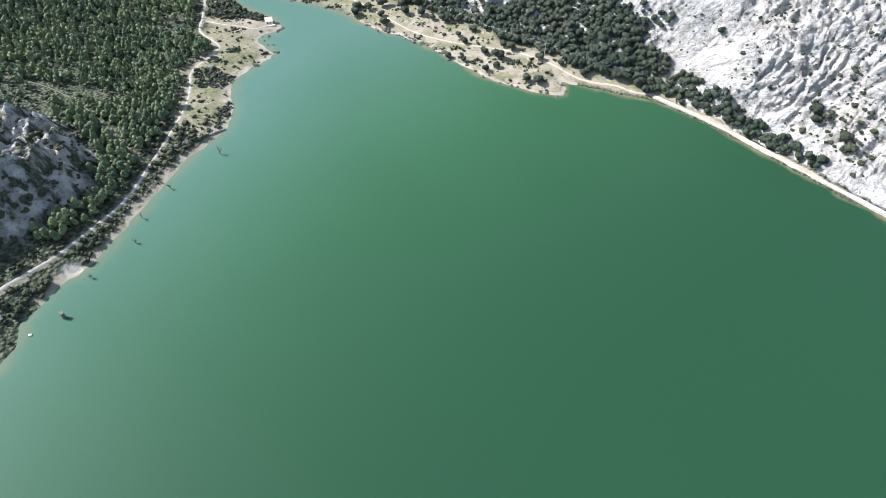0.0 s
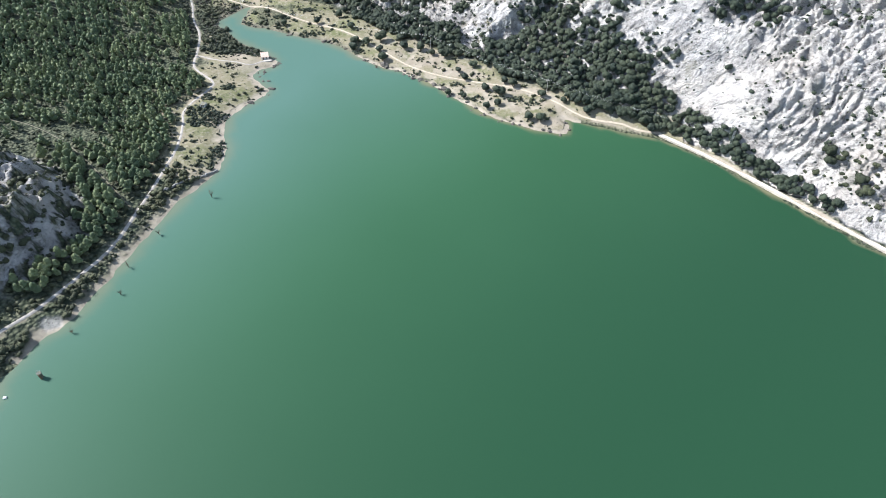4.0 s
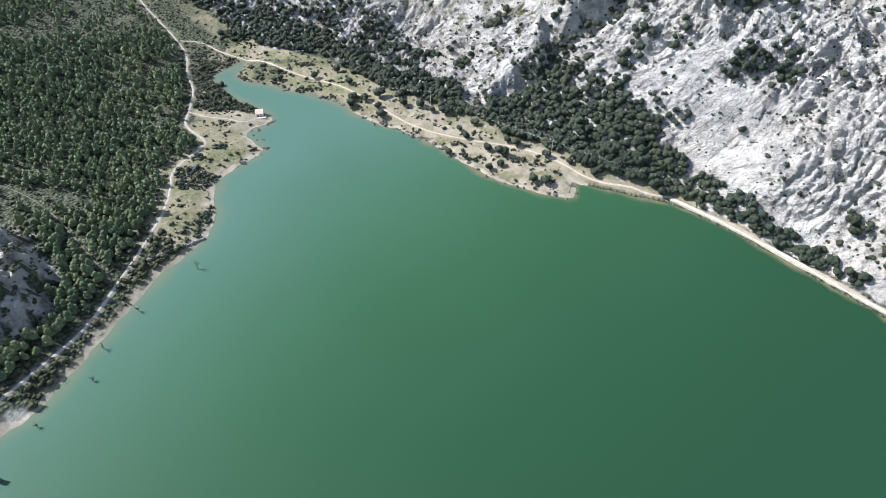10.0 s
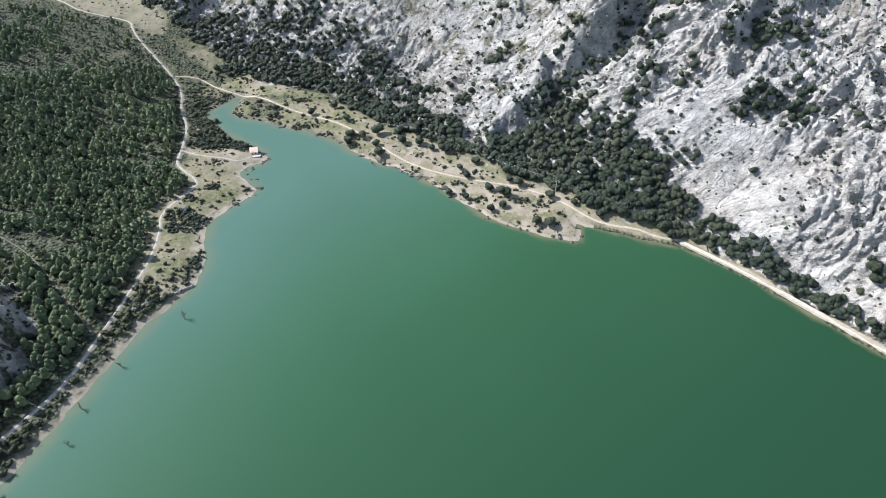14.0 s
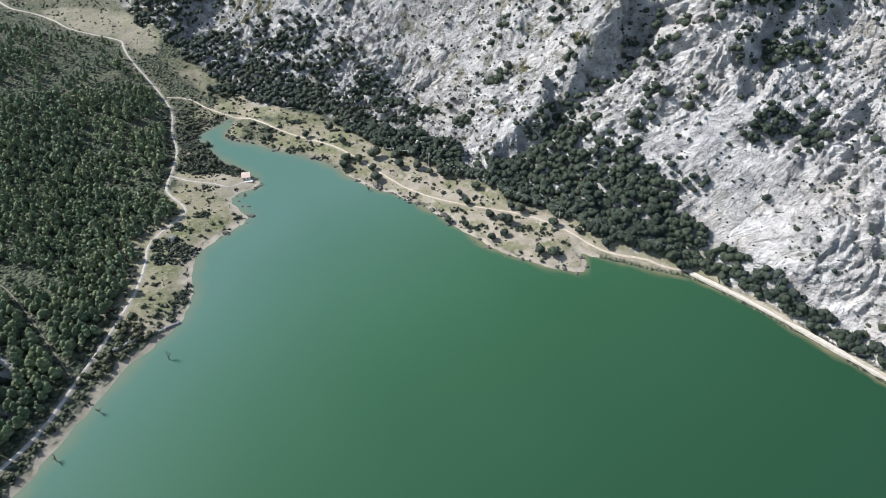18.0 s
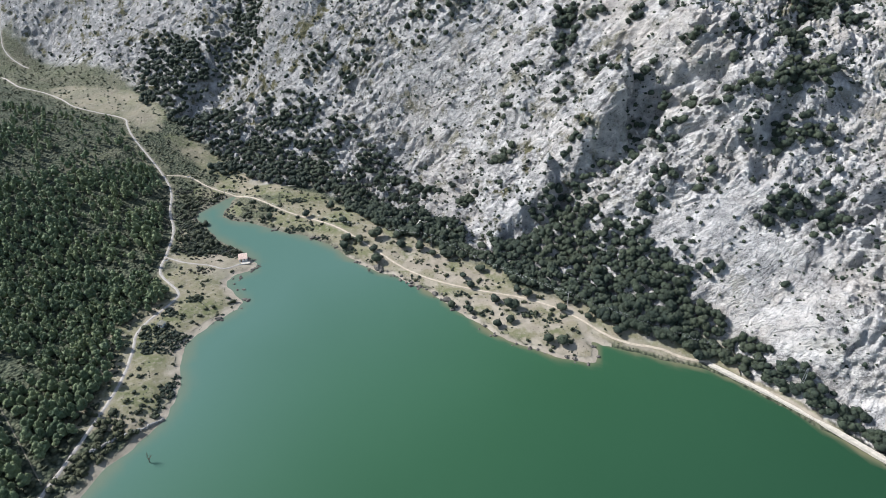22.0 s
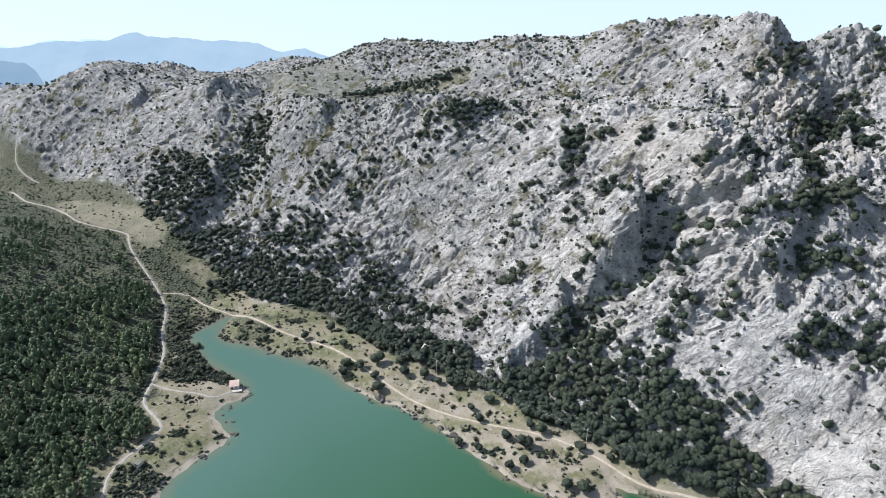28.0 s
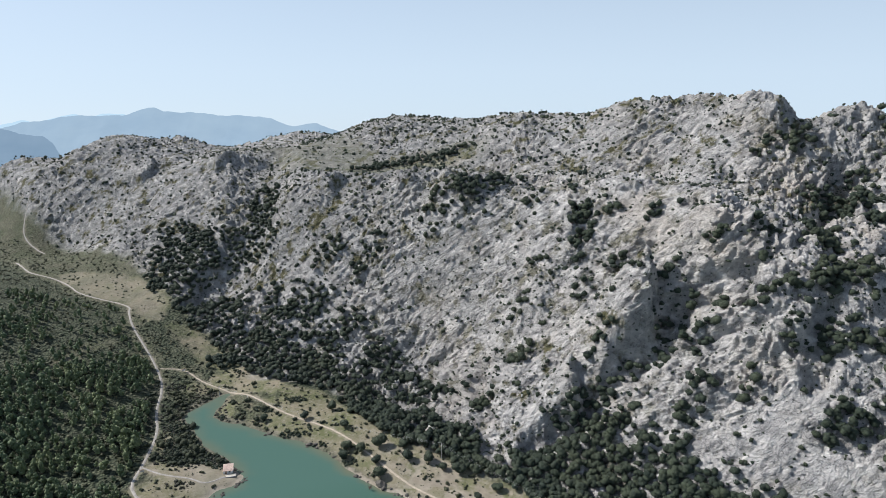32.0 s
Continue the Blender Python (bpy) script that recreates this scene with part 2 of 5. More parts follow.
def gnoise(x, y, seed=0):
    """Gradient noise, about -1 to 1."""
    fx, fy = np.floor(x), np.floor(y)
    xi, yi = fx.astype(np.int64), fy.astype(np.int64)
    x, y = x - fx, y - fy
    u, v = x * x * x * (x * (x * 6 - 15) + 10), y * y * y * (y * (y * 6 - 15) + 10)

    def g(i, j):
        a = lattice(xi + i, yi + j, seed) * 2 * np.pi
        return np.cos(a) * (x - i) + np.sin(a) * (y - j)

    a, b = g(0, 0), g(1, 0)
    c, d = g(0, 1), g(1, 1)
    a = a + u * (b - a)
    c = c + u * (d - c)
    return 1.5 * (a + v * (c - a))


def gnoise3(x, y, z, seed=0):
    """Gradient noise in space, about -1 to 1."""
    fx, fy, fz = np.floor(x), np.floor(y), np.floor(z)
    xi, yi, zi = fx.astype(np.int64), fy.astype(np.int64), fz.astype(np.int64)
    x, y, z = x - fx, y - fy, z - fz
    u, v, w = (t * t * (3 - 2 * t) for t in (x, y, z))
    total = 0
    for k in (0, 1):
        for j in (0, 1):
            for i in (0, 1):
                h = lattice(xi + i, yi + j, seed + 7919 * (zi + k))
                a, c = h * 6.2832 * 8, 2 * h - 1
                g = np.cos(a) * (x - i) + np.sin(a) * (y - j) + 1.2 * c * (z - k)
                total = total + g * (u if i else 1 - u) * (v if j else 1 - v) * (w if k else 1 - w)
    return 1.35 * total


def fbm(x, y, scale, octaves=4, seed=0, gain=0.5):
    out, amp = 0, 1.0
    for o in range(octaves):
        out = out + amp * gnoise(x / scale, y / scale, seed + o)
        amp, scale = amp * gain, scale / 2.03
    return out


def smooth(a, b, v):
    t = np.clip((v - a) / (b - a), 0, 1)
    return t * t * (3 - 2 * t)


def line_distance(x, y, pts, closed=False):
    """Distance to a polyline, and for closed ones whether a point lies inside."""
    best = np.full(x.shape, 1e9)
    inside = np.zeros(x.shape, bool)
    n = len(pts)
    for i in range(n if closed else n - 1):
        (ax, ay), (bx, by) = pts[i], pts[(i + 1) % n]
        dx, dy = bx - ax, by - ay
        t = np.clip(((x - ax) * dx + (y - ay) * dy) / (dx * dx + dy * dy), 0, 1)
        best = np.minimum(best, (x - ax - t * dx) ** 2 + (y - ay - t * dy) ** 2)
        if closed:
            cross = ((ay > y) != (by > y)) & (x < (bx - ax) * (y - ay) / (by - ay + 1e-12) + ax)
            inside ^= cross
    best = np.sqrt(best)
    return np.where(inside, -best, best) if closed else best


def rounded(pts, rounds=2, closed=False):
    """Corner cutting."""
    for _ in range(rounds):
        out = [] if closed else [pts[0]]
        for i in range(len(pts) if closed else len(pts) - 1):
            a, b = pts[i], pts[(i + 1) % len(pts)]
            out += [tuple(0.75 * p + 0.25 * q for p, q in zip(a, b)), tuple(0.25 * p + 0.75 * q for p, q in zip(a, b))]
        pts = out if closed else out + [pts[-1]]
    return pts


# ---- the plan, in metres ----
SHORE_WEST = [(-190, 105), (-175, 138), (-174, 151), (-177, 161), (-172, 172), (-170, 181), (-161, 190), (-157, 208), (-153, 220), (-149, 236), (-143, 256),
              (-139, 273), (-124, 297), (-124, 316), (-131, 338), (-132, 354), (-123, 370), (-112, 383), (-120, 394), (-130, 404), (-124, 414), (-113, 421)]
SHORE_INLET = [(-129, 440), (-140, 447), (-156, 464), (-172, 483), (-173, 492), (-165, 504), (-155, 517), (-153, 513), (-157, 487), (-146, 480), (-133, 477)]
SHORE_EAST = [(-115, 467), (-91, 459), (-70, 445), (-58, 430), (-44, 419), (-28, 411), (-11, 397), (2, 383), (14, 370), (25, 358), (36, 349), (48, 345),
              (58, 339), (72, 335), (77, 343), (73, 352), (80, 350), (93, 343), (104, 340), (116, 334), (129, 331), (153, 306), (175, 278), (196, 251), (217, 225)]
SHORE_BACK = [(270, 160), (330, 60), (340, -120), (230, -300), (0, -380), (-220, -300), (-290, -120), (-235, 40)]
LAKE = SHORE_WEST + SHORE_INLET + SHORE_EAST + SHORE_BACK
TRACK_WEST = [(-222, 120), (-207, 148), (-191, 171), (-184, 183), (-175, 195), (-168, 210), (-158, 234), (-155, 258), (-152, 288), (-151, 316), (-155, 341), (-161, 358),
              (-150, 383), (-149, 391), (-164, 404), (-170, 413), (-171, 427), (-178, 462), (-190, 483), (-198, 514), (-219, 545), (-240, 571), (-259, 594), (-273, 617), (-277, 628),
              (-292, 637), (-307, 642), (-337, 654), (-354, 672), (-379, 691), (-402, 701), (-415, 706), (-432, 722), (-458, 748)]
TRACK_VALLEY = [(-447, 779), (-456, 783), (-477, 796), (-490, 812), (-500, 850)]
TRACK_WOOD = [(-300, 440), (-277, 472), (-271, 494), (-269, 525), (-262, 560)]
TRACK_GLADE = [(-300, 342), (-245, 335), (-215, 318), (-195, 300), (-172, 277), (-157, 262)]
TRACK_SPUR = [(-171, 427), (-157, 421), (-141, 420), (-133, 416), (-124, 424)]
TRACK_EAST = [(-211, 537), (-196, 543), (-177, 526), (-152, 516), (-140, 510), (-111, 487), (-75, 469), (-50, 444), (-25, 417), (-1, 402), (28, 391), (42, 387),
              (60, 377), (70, 368), (82, 355), (94, 348), (106, 345), (118, 337), (130, 335)]
CANAL = [(128, 334), (154, 308.5), (176.5, 280), (197.5, 253), (219, 227), (272, 162)]
STREAM = [(-159, 518), (-161, 532), (-162, 547), (-168, 566), (-189, 584), (-214, 603), (-236, 622), (-262, 648)]
FIELD = [(-392, 705), (-363, 708), (-329, 697), (-295, 684), (-258, 657), (-249, 641), (-243, 609), (-255, 604), (-281, 631), (-302, 642), (-339, 657)]
FIELD_OLIVE = [(-234, 604), (-213, 609), (-196, 592), (-166, 563), (-161, 530), (-189, 553), (-222, 588)]
FIELD_INLET = [(-186, 528), (-170, 521), (-176, 500), (-186, 512)]
FOOT = [(250, 200), (221, 232), (198, 260), (177, 287), (155, 314), (132, 338), (112, 341), (99, 351), (81, 362), (67, 382), (37, 398), (32, 410), (9, 426), (-8, 440), (-30, 449),
        (-60, 482), (-93, 519), (-118, 522), (-145, 530), (-185, 575), (-225, 610), (-262, 650), (-330, 715), (-420, 770), (-520, 840), (-700, 1000)]
HILL = FOOT + [(-900, 1500), (1300, 1500), (1300, 200)]
CRAG = [(-172, 240), (-178, 222), (-193, 198), (-212, 172), (-232, 140), (-330, 120), (-330, 270), (-245, 300), (-205, 292), (-182, 268)]
# spot heights: the west side and the valley
SPOTS_WEST = [(-190, 360, 3), (-230, 376, 6), (-220, 415, 5), (-205, 421, 5), (-268, 488, 20), (-264, 435, 16), (-287, 561, 22), (-224, 505, 11), (-256, 620, 17),
              (-276, 386, 8), (-170, 273, 5), (-195, 305, 6), (-165, 330, 3), (-155, 400, 3), (-285, 655, 19), (-365, 694, 21), (-437, 746, 22), (-481, 786, 24),
              (-370, 590, 36), (-420, 430, 42), (-600, 600, 75), (-190, 180, 6), (-230, 150, 14), (-320, 100, 40), (-300, 330, 18), (-420, 300, 45)]
# the east slope, from the foot up to the white crest
SPOTS_SLOPE = [(54, 467, 35), (-22, 560, 22), (16, 526, 34), (127, 426, 60), (162, 416, 78), (208, 407, 78), (129, 462, 92), (-79, 614, 47), (-160, 649, 37), (138, 377, 37),
               (177, 349, 32), (43, 545, 89), (120, 484, 104), (174, 433, 101), (94, 473, 79), (171, 321, 30), (149, 381, 44), (26, 467, 26), (13, 436, 5),
               (-105, 615, 37), (212, 426, 92), (146, 483, 139), (188, 254, 5), (-249, 713, 54), (230, 300, 45)]


# the white crest, the shelf behind it, the long ridge, and the knoll beyond the valley
SPOTS_CREST = [(-51, 640, 123), (-5, 590, 112), (37, 590, 121), (91, 600, 137), (115, 565, 141), (148, 508, 141), (159, 492, 132), (181, 470, 120), (206, 460, 118), (-169, 710, 103),
               (-150, 700, 115), (-117, 690, 117), (-138, 740, 116), (-87, 730, 117), (-27, 720, 121), (20, 690, 114), (89, 660, 130), (147, 620, 131), (193, 575, 136), (226, 565, 140), (256, 550, 132)]
SPOTS_RIDGE = [(-153, 950, 130), (-119, 920, 145), (-73, 880, 158), (-32, 850, 159), (50, 780, 167), (124, 730, 171), (142, 700, 181), (171, 670, 187), (195, 650, 189), (221, 620, 188),
               (234, 606, 179), (247, 610, 174), (275, 610, 177), (296, 605, 182), (-66, 800, 140), (46, 720, 149), (134, 660, 155), (187, 620, 164), (236, 590, 163), (281, 585, 159),
               (400, 400, 140), (420, 250, 90), (0, 1000, 120), (200, 900, 130), (500, 800, 130)]
SPOTS_KNOLL = [(-589, 930, 98), (-508, 920, 103), (-427, 900, 134), (-393, 900, 133), (-368, 920, 122), (-359, 960, 129), (-323, 950, 116), (-320, 1000, 110), (-271, 1050, 118), (-237, 1050, 126), (-200, 1030, 124), (-251, 810, 118), (-214, 770, 115), (-319, 820, 101), (-428, 840, 84), (-508, 860, 81), (-344, 770, 55), (-428, 790, 24), (-261, 745, 73)]
SPOTS_FAR = [(205, 685, 176), (238, 645, 172), (264, 645, 164), (292, 645, 166), (-165, 890, 128), (-225, 915, 118), (300, 680, 150), (240, 700, 165), (190, 740, 160), (100, 830, 150), (0, 900, 145), (-90, 960, 135), (360, 640, 150), (-430, 980, 105), (-530, 1000, 80), (0, 1400, 40), (-500, 1300, 20), (-900, 1000, 30), (-1000, 400, 90), (700, 1300, 60), (1000, 500, 90), (700, 0, 60), (-600, 0, 60), (0, -600, 40), (-500, -500, 40), (500, -500, 40),
             (-700, 800, 40), (-560, 840, 24), (-640, 930, 26)]
SPOTS = np.array(SPOTS_WEST + SPOTS_SLOPE + SPOTS_CREST + [(x, y, z + 2.0) for x, y, z in SPOTS_RIDGE] + SPOTS_KNOLL + SPOTS_FAR + [(x, y, 1.5) for x, y in LAKE[::2]] + [(x, y, 4.0) for x, y in FOOT[1:18:2]], float)


def spline_weights(p, loose):
    d2 = ((p[:, None, :2] - p[None, :, :2]) ** 2).sum(-1) / 1e4
    n = len(p)
    a = np.zeros((n + 3, n + 3))
    a[:n, :n] = 0.5 * d2 * np.log(d2 + 1e-9) + loose * np.eye(n)
    a[:n, n:] = np.c_[np.ones(n), p[:, :2] / 100]
    a[n:, :n] = a[:n, n:].T
    return np.linalg.solve(a, np.r_[p[:, 2], np.zeros(3)])


WEIGHTS = spline_weights(SPOTS, 0.01)


def base_height(x, y):
    out = WEIGHTS[-3] + WEIGHTS[-2] * x / 100 + WEIGHTS[-1] * y / 100
    for (px, py, _), w in zip(SPOTS, WEIGHTS):
        d2 = ((x - px) ** 2 + (y - py) ** 2) / 1e4
        out += w * 0.5 * d2 * np.log(d2 + 1e-9)
    return out


# ledges that rise along a line and break off at its end: from, to, half width, height
LEDGES = [(60, 473, 105, 468, 19, 24), (130, 430, 164, 431, 14, 8), (24, 450, 63, 452, 15, 17), (190, 640, 236, 609, 24, 9), (92, 428, 122, 420, 10, 6),
          (165, 441, 207, 438, 13, 7), (-150, 690, -110, 680, 14, 8), (150, 377, 178, 366, 9, 4), (175, 332, 200, 318, 9, 4), (20, 520, 52, 515, 12, 8),
          (-30, 560, 0, 552, 10, 6), (195, 395, 225, 388, 12, 8), (-290, 830, -250, 805, 18, 10), (-400, 850, -350, 838, 18, 10), (240, 600, 290, 590, 14, 7)]
# smooth swells of bare rock along the crest and low on the slope: x, y, radius along x, radius along y
DOMES = [(100, 562, 26, 14), (118, 520, 30, 18), (130, 490, 22, 12), (160, 352, 28, 36), (150, 395, 22, 12), (212, 440, 14, 8)]
GORGE = [(-205, 800), (-196, 745), (-188, 705), (-205, 665)]
# wooded ravines that cut into the slope: line, half width, depth
RAVINES = [([(40, 432), (62, 441), (88, 449), (108, 450), (122, 464), (150, 453)], 11, 9), ([(168, 405), (180, 424), (198, 446), (206, 474)], 10, 7),
           ([(70, 520), (82, 532), (82, 556)], 9, 5), ([(20, 436), (16, 462), (10, 500)], 9, 6), ([(205, 500), (240, 535), (262, 566)], 14, 8), ([(122, 366), (140, 372), (170, 384), (195, 386)], 7, 4)]
# the gently sloping pasture behind the crest
PLATEAU = [(-330, 965), (-210, 930), (-120, 850), (-30, 690), (0, 625), (-50, 660), (-150, 740), (-215, 830), (-280, 900)]


def plateau(x, y):
    return smooth(6, -14, line_distance(x, y, PLATEAU, True) + 9 * fbm(x, y, 30, 2, 58))


LAKE_LINE = rounded(LAKE, 1, True)
ALL_TRACKS = [rounded(t) for t in (TRACK_WEST, TRACK_SPUR, TRACK_EAST, TRACK_VALLEY, TRACK_WOOD, TRACK_GLADE)]


def zones(x, y):
    """Signed distances: to the lake, the hill's foot, the crag, and the nearest track."""
    lake = line_distance(x, y, LAKE_LINE, True) + 1.4 * fbm(x, y, 14, 3, 5)
    hill = line_distance(x, y, HILL, True)
    crag = line_distance(x, y, CRAG, True)
    track = np.minimum.reduce([line_distance(x, y, t) for t in ALL_TRACKS])
    canal = line_distance(x, y, CANAL)
    return lake, hill, crag, track, canal


def grain(x, y, b):
    """Warped coordinates along the slope, so that pieces keep their size on steep ground."""
    along = 0.75 * y + 0.95 * b
    wx = x + 8 * gnoise(x / 31, along / 31, 70) + 2.5 * gnoise(x / 9, along / 9, 72)
    wy = along + 8 * gnoise(x / 31, along / 31, 71) + 2.5 * gnoise(x / 9, along / 9, 73)
    return 0.90 * wx + 0.43 * wy, -0.43 * wx + 0.90 * wy


def height(x, y, z=None, split=False):
    x, y = np.asarray(x, float), np.asarray(y, float)
    lake, hill, crag, track, canal = z if z is not None else zones(x, y)
    b = base_height(x, y)
    far = np.hypot(x, y)
    b = b + (-420 - b) * smooth(1120, 2300, far)
    d = np.maximum(lake, 0)
    rise = 1 - np.exp(-d / 9)
    land = np.where(far < 1120, 0.07 * np.minimum(d, 12) + np.maximum(b, 0.3) * rise, b)
    rocky = np.maximum(smooth(0, -14, hill), 0)
    keep = smooth(3, 10, track) * smooth(3, 9, canal)
    u, v = grain(x, y, b)
    rough = 8.0 * (0.3 - np.abs(gnoise(u / 60, v / 52, 11))) + 9.0 * (0.3 - np.abs(gnoise(u / 27, v / 23, 12)))
    rough += 6.0 * (np.abs(gnoise(u / 13, v / 10, 13)) - 0.3) + 3.0 * (np.abs(gnoise(u / 6, v / 4.6, 14)) - 0.3) + 0.8 * gnoise(u / 2.7, v / 2.2, 15)
    # blocks that tilt up to the east and break off there
    for width, tall, seed in ((21.0, 8.0, 38), (9.5, 3.8, 39)):
        p = (u + 0.6 * width * gnoise(u / (2 * width), v / (1.6 * width), seed) + 0.35 * v) / width
        p = p + 3.7 * np.floor(v / (1.7 * width) + 0.8 * gnoise(u / (3 * width), v / (3 * width), seed + 2)) * 0.37
        f = p % 1.0
        rough += tall * (f - smooth(0.82, 1.0, f) - 0.42) * smooth(-0.35, 0.25, gnoise(u / (2.5 * width), v / (2.5 * width), seed + 4))
    # tilted beds that weather into benches
    bed = (b - 0.42 * x + 0.15 * y + 6 * gnoise(x / 45, y / 45, 34) + 1.8 * gnoise(x / 11, y / 11, 36)) / 6.5
    bed2 = (b - 0.35 * x + 0.2 * y + 3 * gnoise(x / 22, y / 22, 37)) / 2.3
    bench = smooth(0.5, 0.95, bed % 1.0) - bed % 1.0
    bench2 = smooth(0.5, 0.95, bed2 % 1.0) - bed2 % 1.0
    rough += (4.2 * bench + 1.2 * bench2) * smooth(-0.3, 0.2, fbm(x, y, 60, 2, 35))
    # rounded, fluted blocks with sharp clefts between them, drawn out along the beds
    clefts = np.zeros(x.shape)
    hard = rocky > 0.02
    cx, cy, cb = x[hard], y[hard], b[hard]
    lay = 0.8 * cb - 0.6 * cx + 0.15 * cy
    wob = 2.2 * gnoise(cx / 9, lay / 7, 75) + 9 * gnoise(cx / 38, cy / 38, 74)
    small = np.zeros(cx.shape)
    for wide, tall, seed in ((19.0, 8.0, 76), (9.0, 6.0, 77), (4.5, 3.4, 78)):
        n = np.abs(gnoise3((cx + wob) / wide, cy / wide, lay / (0.4 * wide) + wob / wide, seed))
        small += tall * (0.22 - np.minimum(n, 0.5) if seed == 78 else np.minimum(n, 0.42) - 0.22)
    clefts[hard] = small
    rough = 0.45 * rough + 0.85 * clefts
    for line, half, deep in RAVINES:
        rough = rough - deep * smooth(half, half * 0.2, line_distance(x, y, line) + 0.25 * half * gnoise(x / 11, y / 11, 79))
    rough *= 1 - 0.65 * plateau(x, y)
    rough *= 1 - 0.6 * np.maximum.reduce([smooth(1.3, 0.6, np.hypot((x - cx) / rx, (y - cy) / ry)) for cx, cy, rx, ry in DOMES])
    rough *= 0.55 + 0.75 * smooth(-0.35, 0.5, fbm(x, y, 90, 2, 33))
    steep = smooth(6, -12, crag)
    ribs = 9 * (0.5 - np.abs(gnoise((x * 0.9 - y * 0.35) / 26, (x * 0.35 + y * 0.9) / 70, 21))) + 3.5 * (0.4 - np.abs(gnoise(x / 9, y / 12, 22))) + 1.6 * gnoise(x / 4, y / 4, 23)
    relief = rocky * keep * rough * (1 - 0.4 * smooth(560, 760, y)) * (lake > 0)
    out = land + (0 if split else relief) + steep * keep * (15 * smooth(0, -26, crag) + 1.5 * ribs * smooth(2, -14, crag) + 4.5 * bench)
    soft = 0.5 * fbm(x, y, 22, 3, 41) + 0.18 * gnoise(x / 3.5, y / 3.5, 44)
    for ax, ay, bx, by, half, tall in LEDGES:
        ln = math.hypot(bx - ax, by - ay)
        s = ((x - ax) * (bx - ax) + (y - ay) * (by - ay)) / ln
        c = np.abs((x - ax) * (by - ay) - (y - ay) * (bx - ax)) / ln + 4 * gnoise(x / 12, y / 12, 17) + 2 * gnoise(x / 4, y / 4, 27)
        s = s + 4 * gnoise(x / 14, y / 14, 18) + 2.0 * gnoise(x / 5, y / 5, 28)
        out = out + tall * np.clip(s / ln, 0, 1) * smooth(ln + 8, ln - 1, s) * smooth(half, half * 0.55, c)
    gorge = line_distance(x, y, GORGE)
    out = out - 20 * smooth(44, 4, gorge + 6 * gnoise(x / 17, y / 17, 19))
    out = out + (1 - rocky) * smooth(1, 12, d) * smooth(2, 6, track) * soft
    under = -0.12 * np.minimum(-np.minimum(lake, 0), 90)
    out = np.where(lake > 0, np.maximum(out, 0.05 * np.minimum(d, 14)), under) * (far < 1150) + np.where(far >= 1150, out, 0)
    return (out, relief) if split else out


def link_mesh(name, verts, faces, material, smooth_faces=False):
    """A mesh object from arrays of vertices and of equal faces."""
    me = bpy.data.meshes.new(name)
    verts, faces = np.asarray(verts, np.float32), np.asarray(faces, np.int32)
    me.vertices.add(len(verts))
    me.vertices.foreach_set("co", verts.ravel())
    n, k = faces.shape
    me.loops.add(n * k)
    me.loops.foreach_set("vertex_index", faces.ravel())
    me.polygons.add(n)
    me.polygons.foreach_set("loop_start", np.arange(0, n * k, k, dtype=np.int32))
    me.polygons.foreach_set("use_smooth", np.full(n, smooth_faces))
    me.update(calc_edges=True)
    me.materials.append(material)
    return new(name, me)


def put_attribute(ob, name, values):
    a = ob.data.attributes.new(name, "FLOAT", "POINT")
    a.data.foreach_set("value", np.asarray(values, np.float32).ravel())


# ---- ground: one sheet to the horizon ----
ang = np.radians(np.r_[np.arange(-58, -42, 1.6 * FINE_ANGLE), np.arange(-42, 44, FINE_ANGLE), np.arange(44, 54, 3 * FINE_ANGLE), np.arange(54, 301, 5.0)])
rad = np.r_[np.linspace(0, 165, 12)[1:], np.exp(np.arange(math.log(172), math.log(292), 2.6 * FINE_STEP)), np.exp(np.arange(math.log(293), math.log(720), FINE_STEP)),
            np.exp(np.arange(math.log(722), math.log(1020), 1.5 * FINE_STEP)), np.exp(np.linspace(math.log(1035), math.log(4900), 60))]
R, A = np.meshgrid(rad, ang, indexing="ij")
gx, gy = (R * np.sin(A)).ravel(), (R * np.cos(A) - 10).ravel()
zone = zones(gx, gy)
gz, relief = height(gx, gy, zone, True)
nr, na = len(rad), len(ang)
# the rock's relief stands out along the slope's normal
spot = np.stack([gx, gy, gz], -1).reshape(nr, na, 3)
face = np.cross(np.gradient(spot, axis=1), np.gradient(spot, axis=0))
face /= np.linalg.norm(face, axis=2, keepdims=True) + 1e-9
face *= np.sign(face[:, :, 2:])
spot = (spot + face * (relief.reshape(nr, na) * np.maximum(face[:, :, 2], 0.35))[:, :, None]).reshape(-1, 3)
i, j = np.meshgrid(np.arange(nr - 1), np.arange(na), indexing="ij")
quads = np.stack([i * na + j, i * na + (j + 1) % na, (i + 1) * na + (j + 1) % na, (i + 1) * na + j], -1).reshape(-1, 4)[:, ::-1]
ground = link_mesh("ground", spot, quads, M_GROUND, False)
tagged(ground, "pale limestone slopes, dry meadow and wooded soil round a reservoir", "ground", kind="structure")
lake, hill, crag, track, canal = zone
rock = np.maximum(smooth(-2, -16, hill + 6 * fbm(gx, gy, 18, 3, 51)), smooth(4, -8, crag + 4 * fbm(gx, gy, 9, 2, 52)) * smooth(-0.4, -0.1, fbm(gx, gy, 9, 4, 53, 0.65)))
shelf = np.maximum(smooth(38, 12, np.hypot((gx + 60) / 3.2, (gy - 735) / 1.0)), 0.25 * smooth(40, 15, line_distance(gx, gy, [(-560, 850), (-420, 745), (-330, 700)]) + 14 * fbm(gx, gy, 40, 3, 55)))
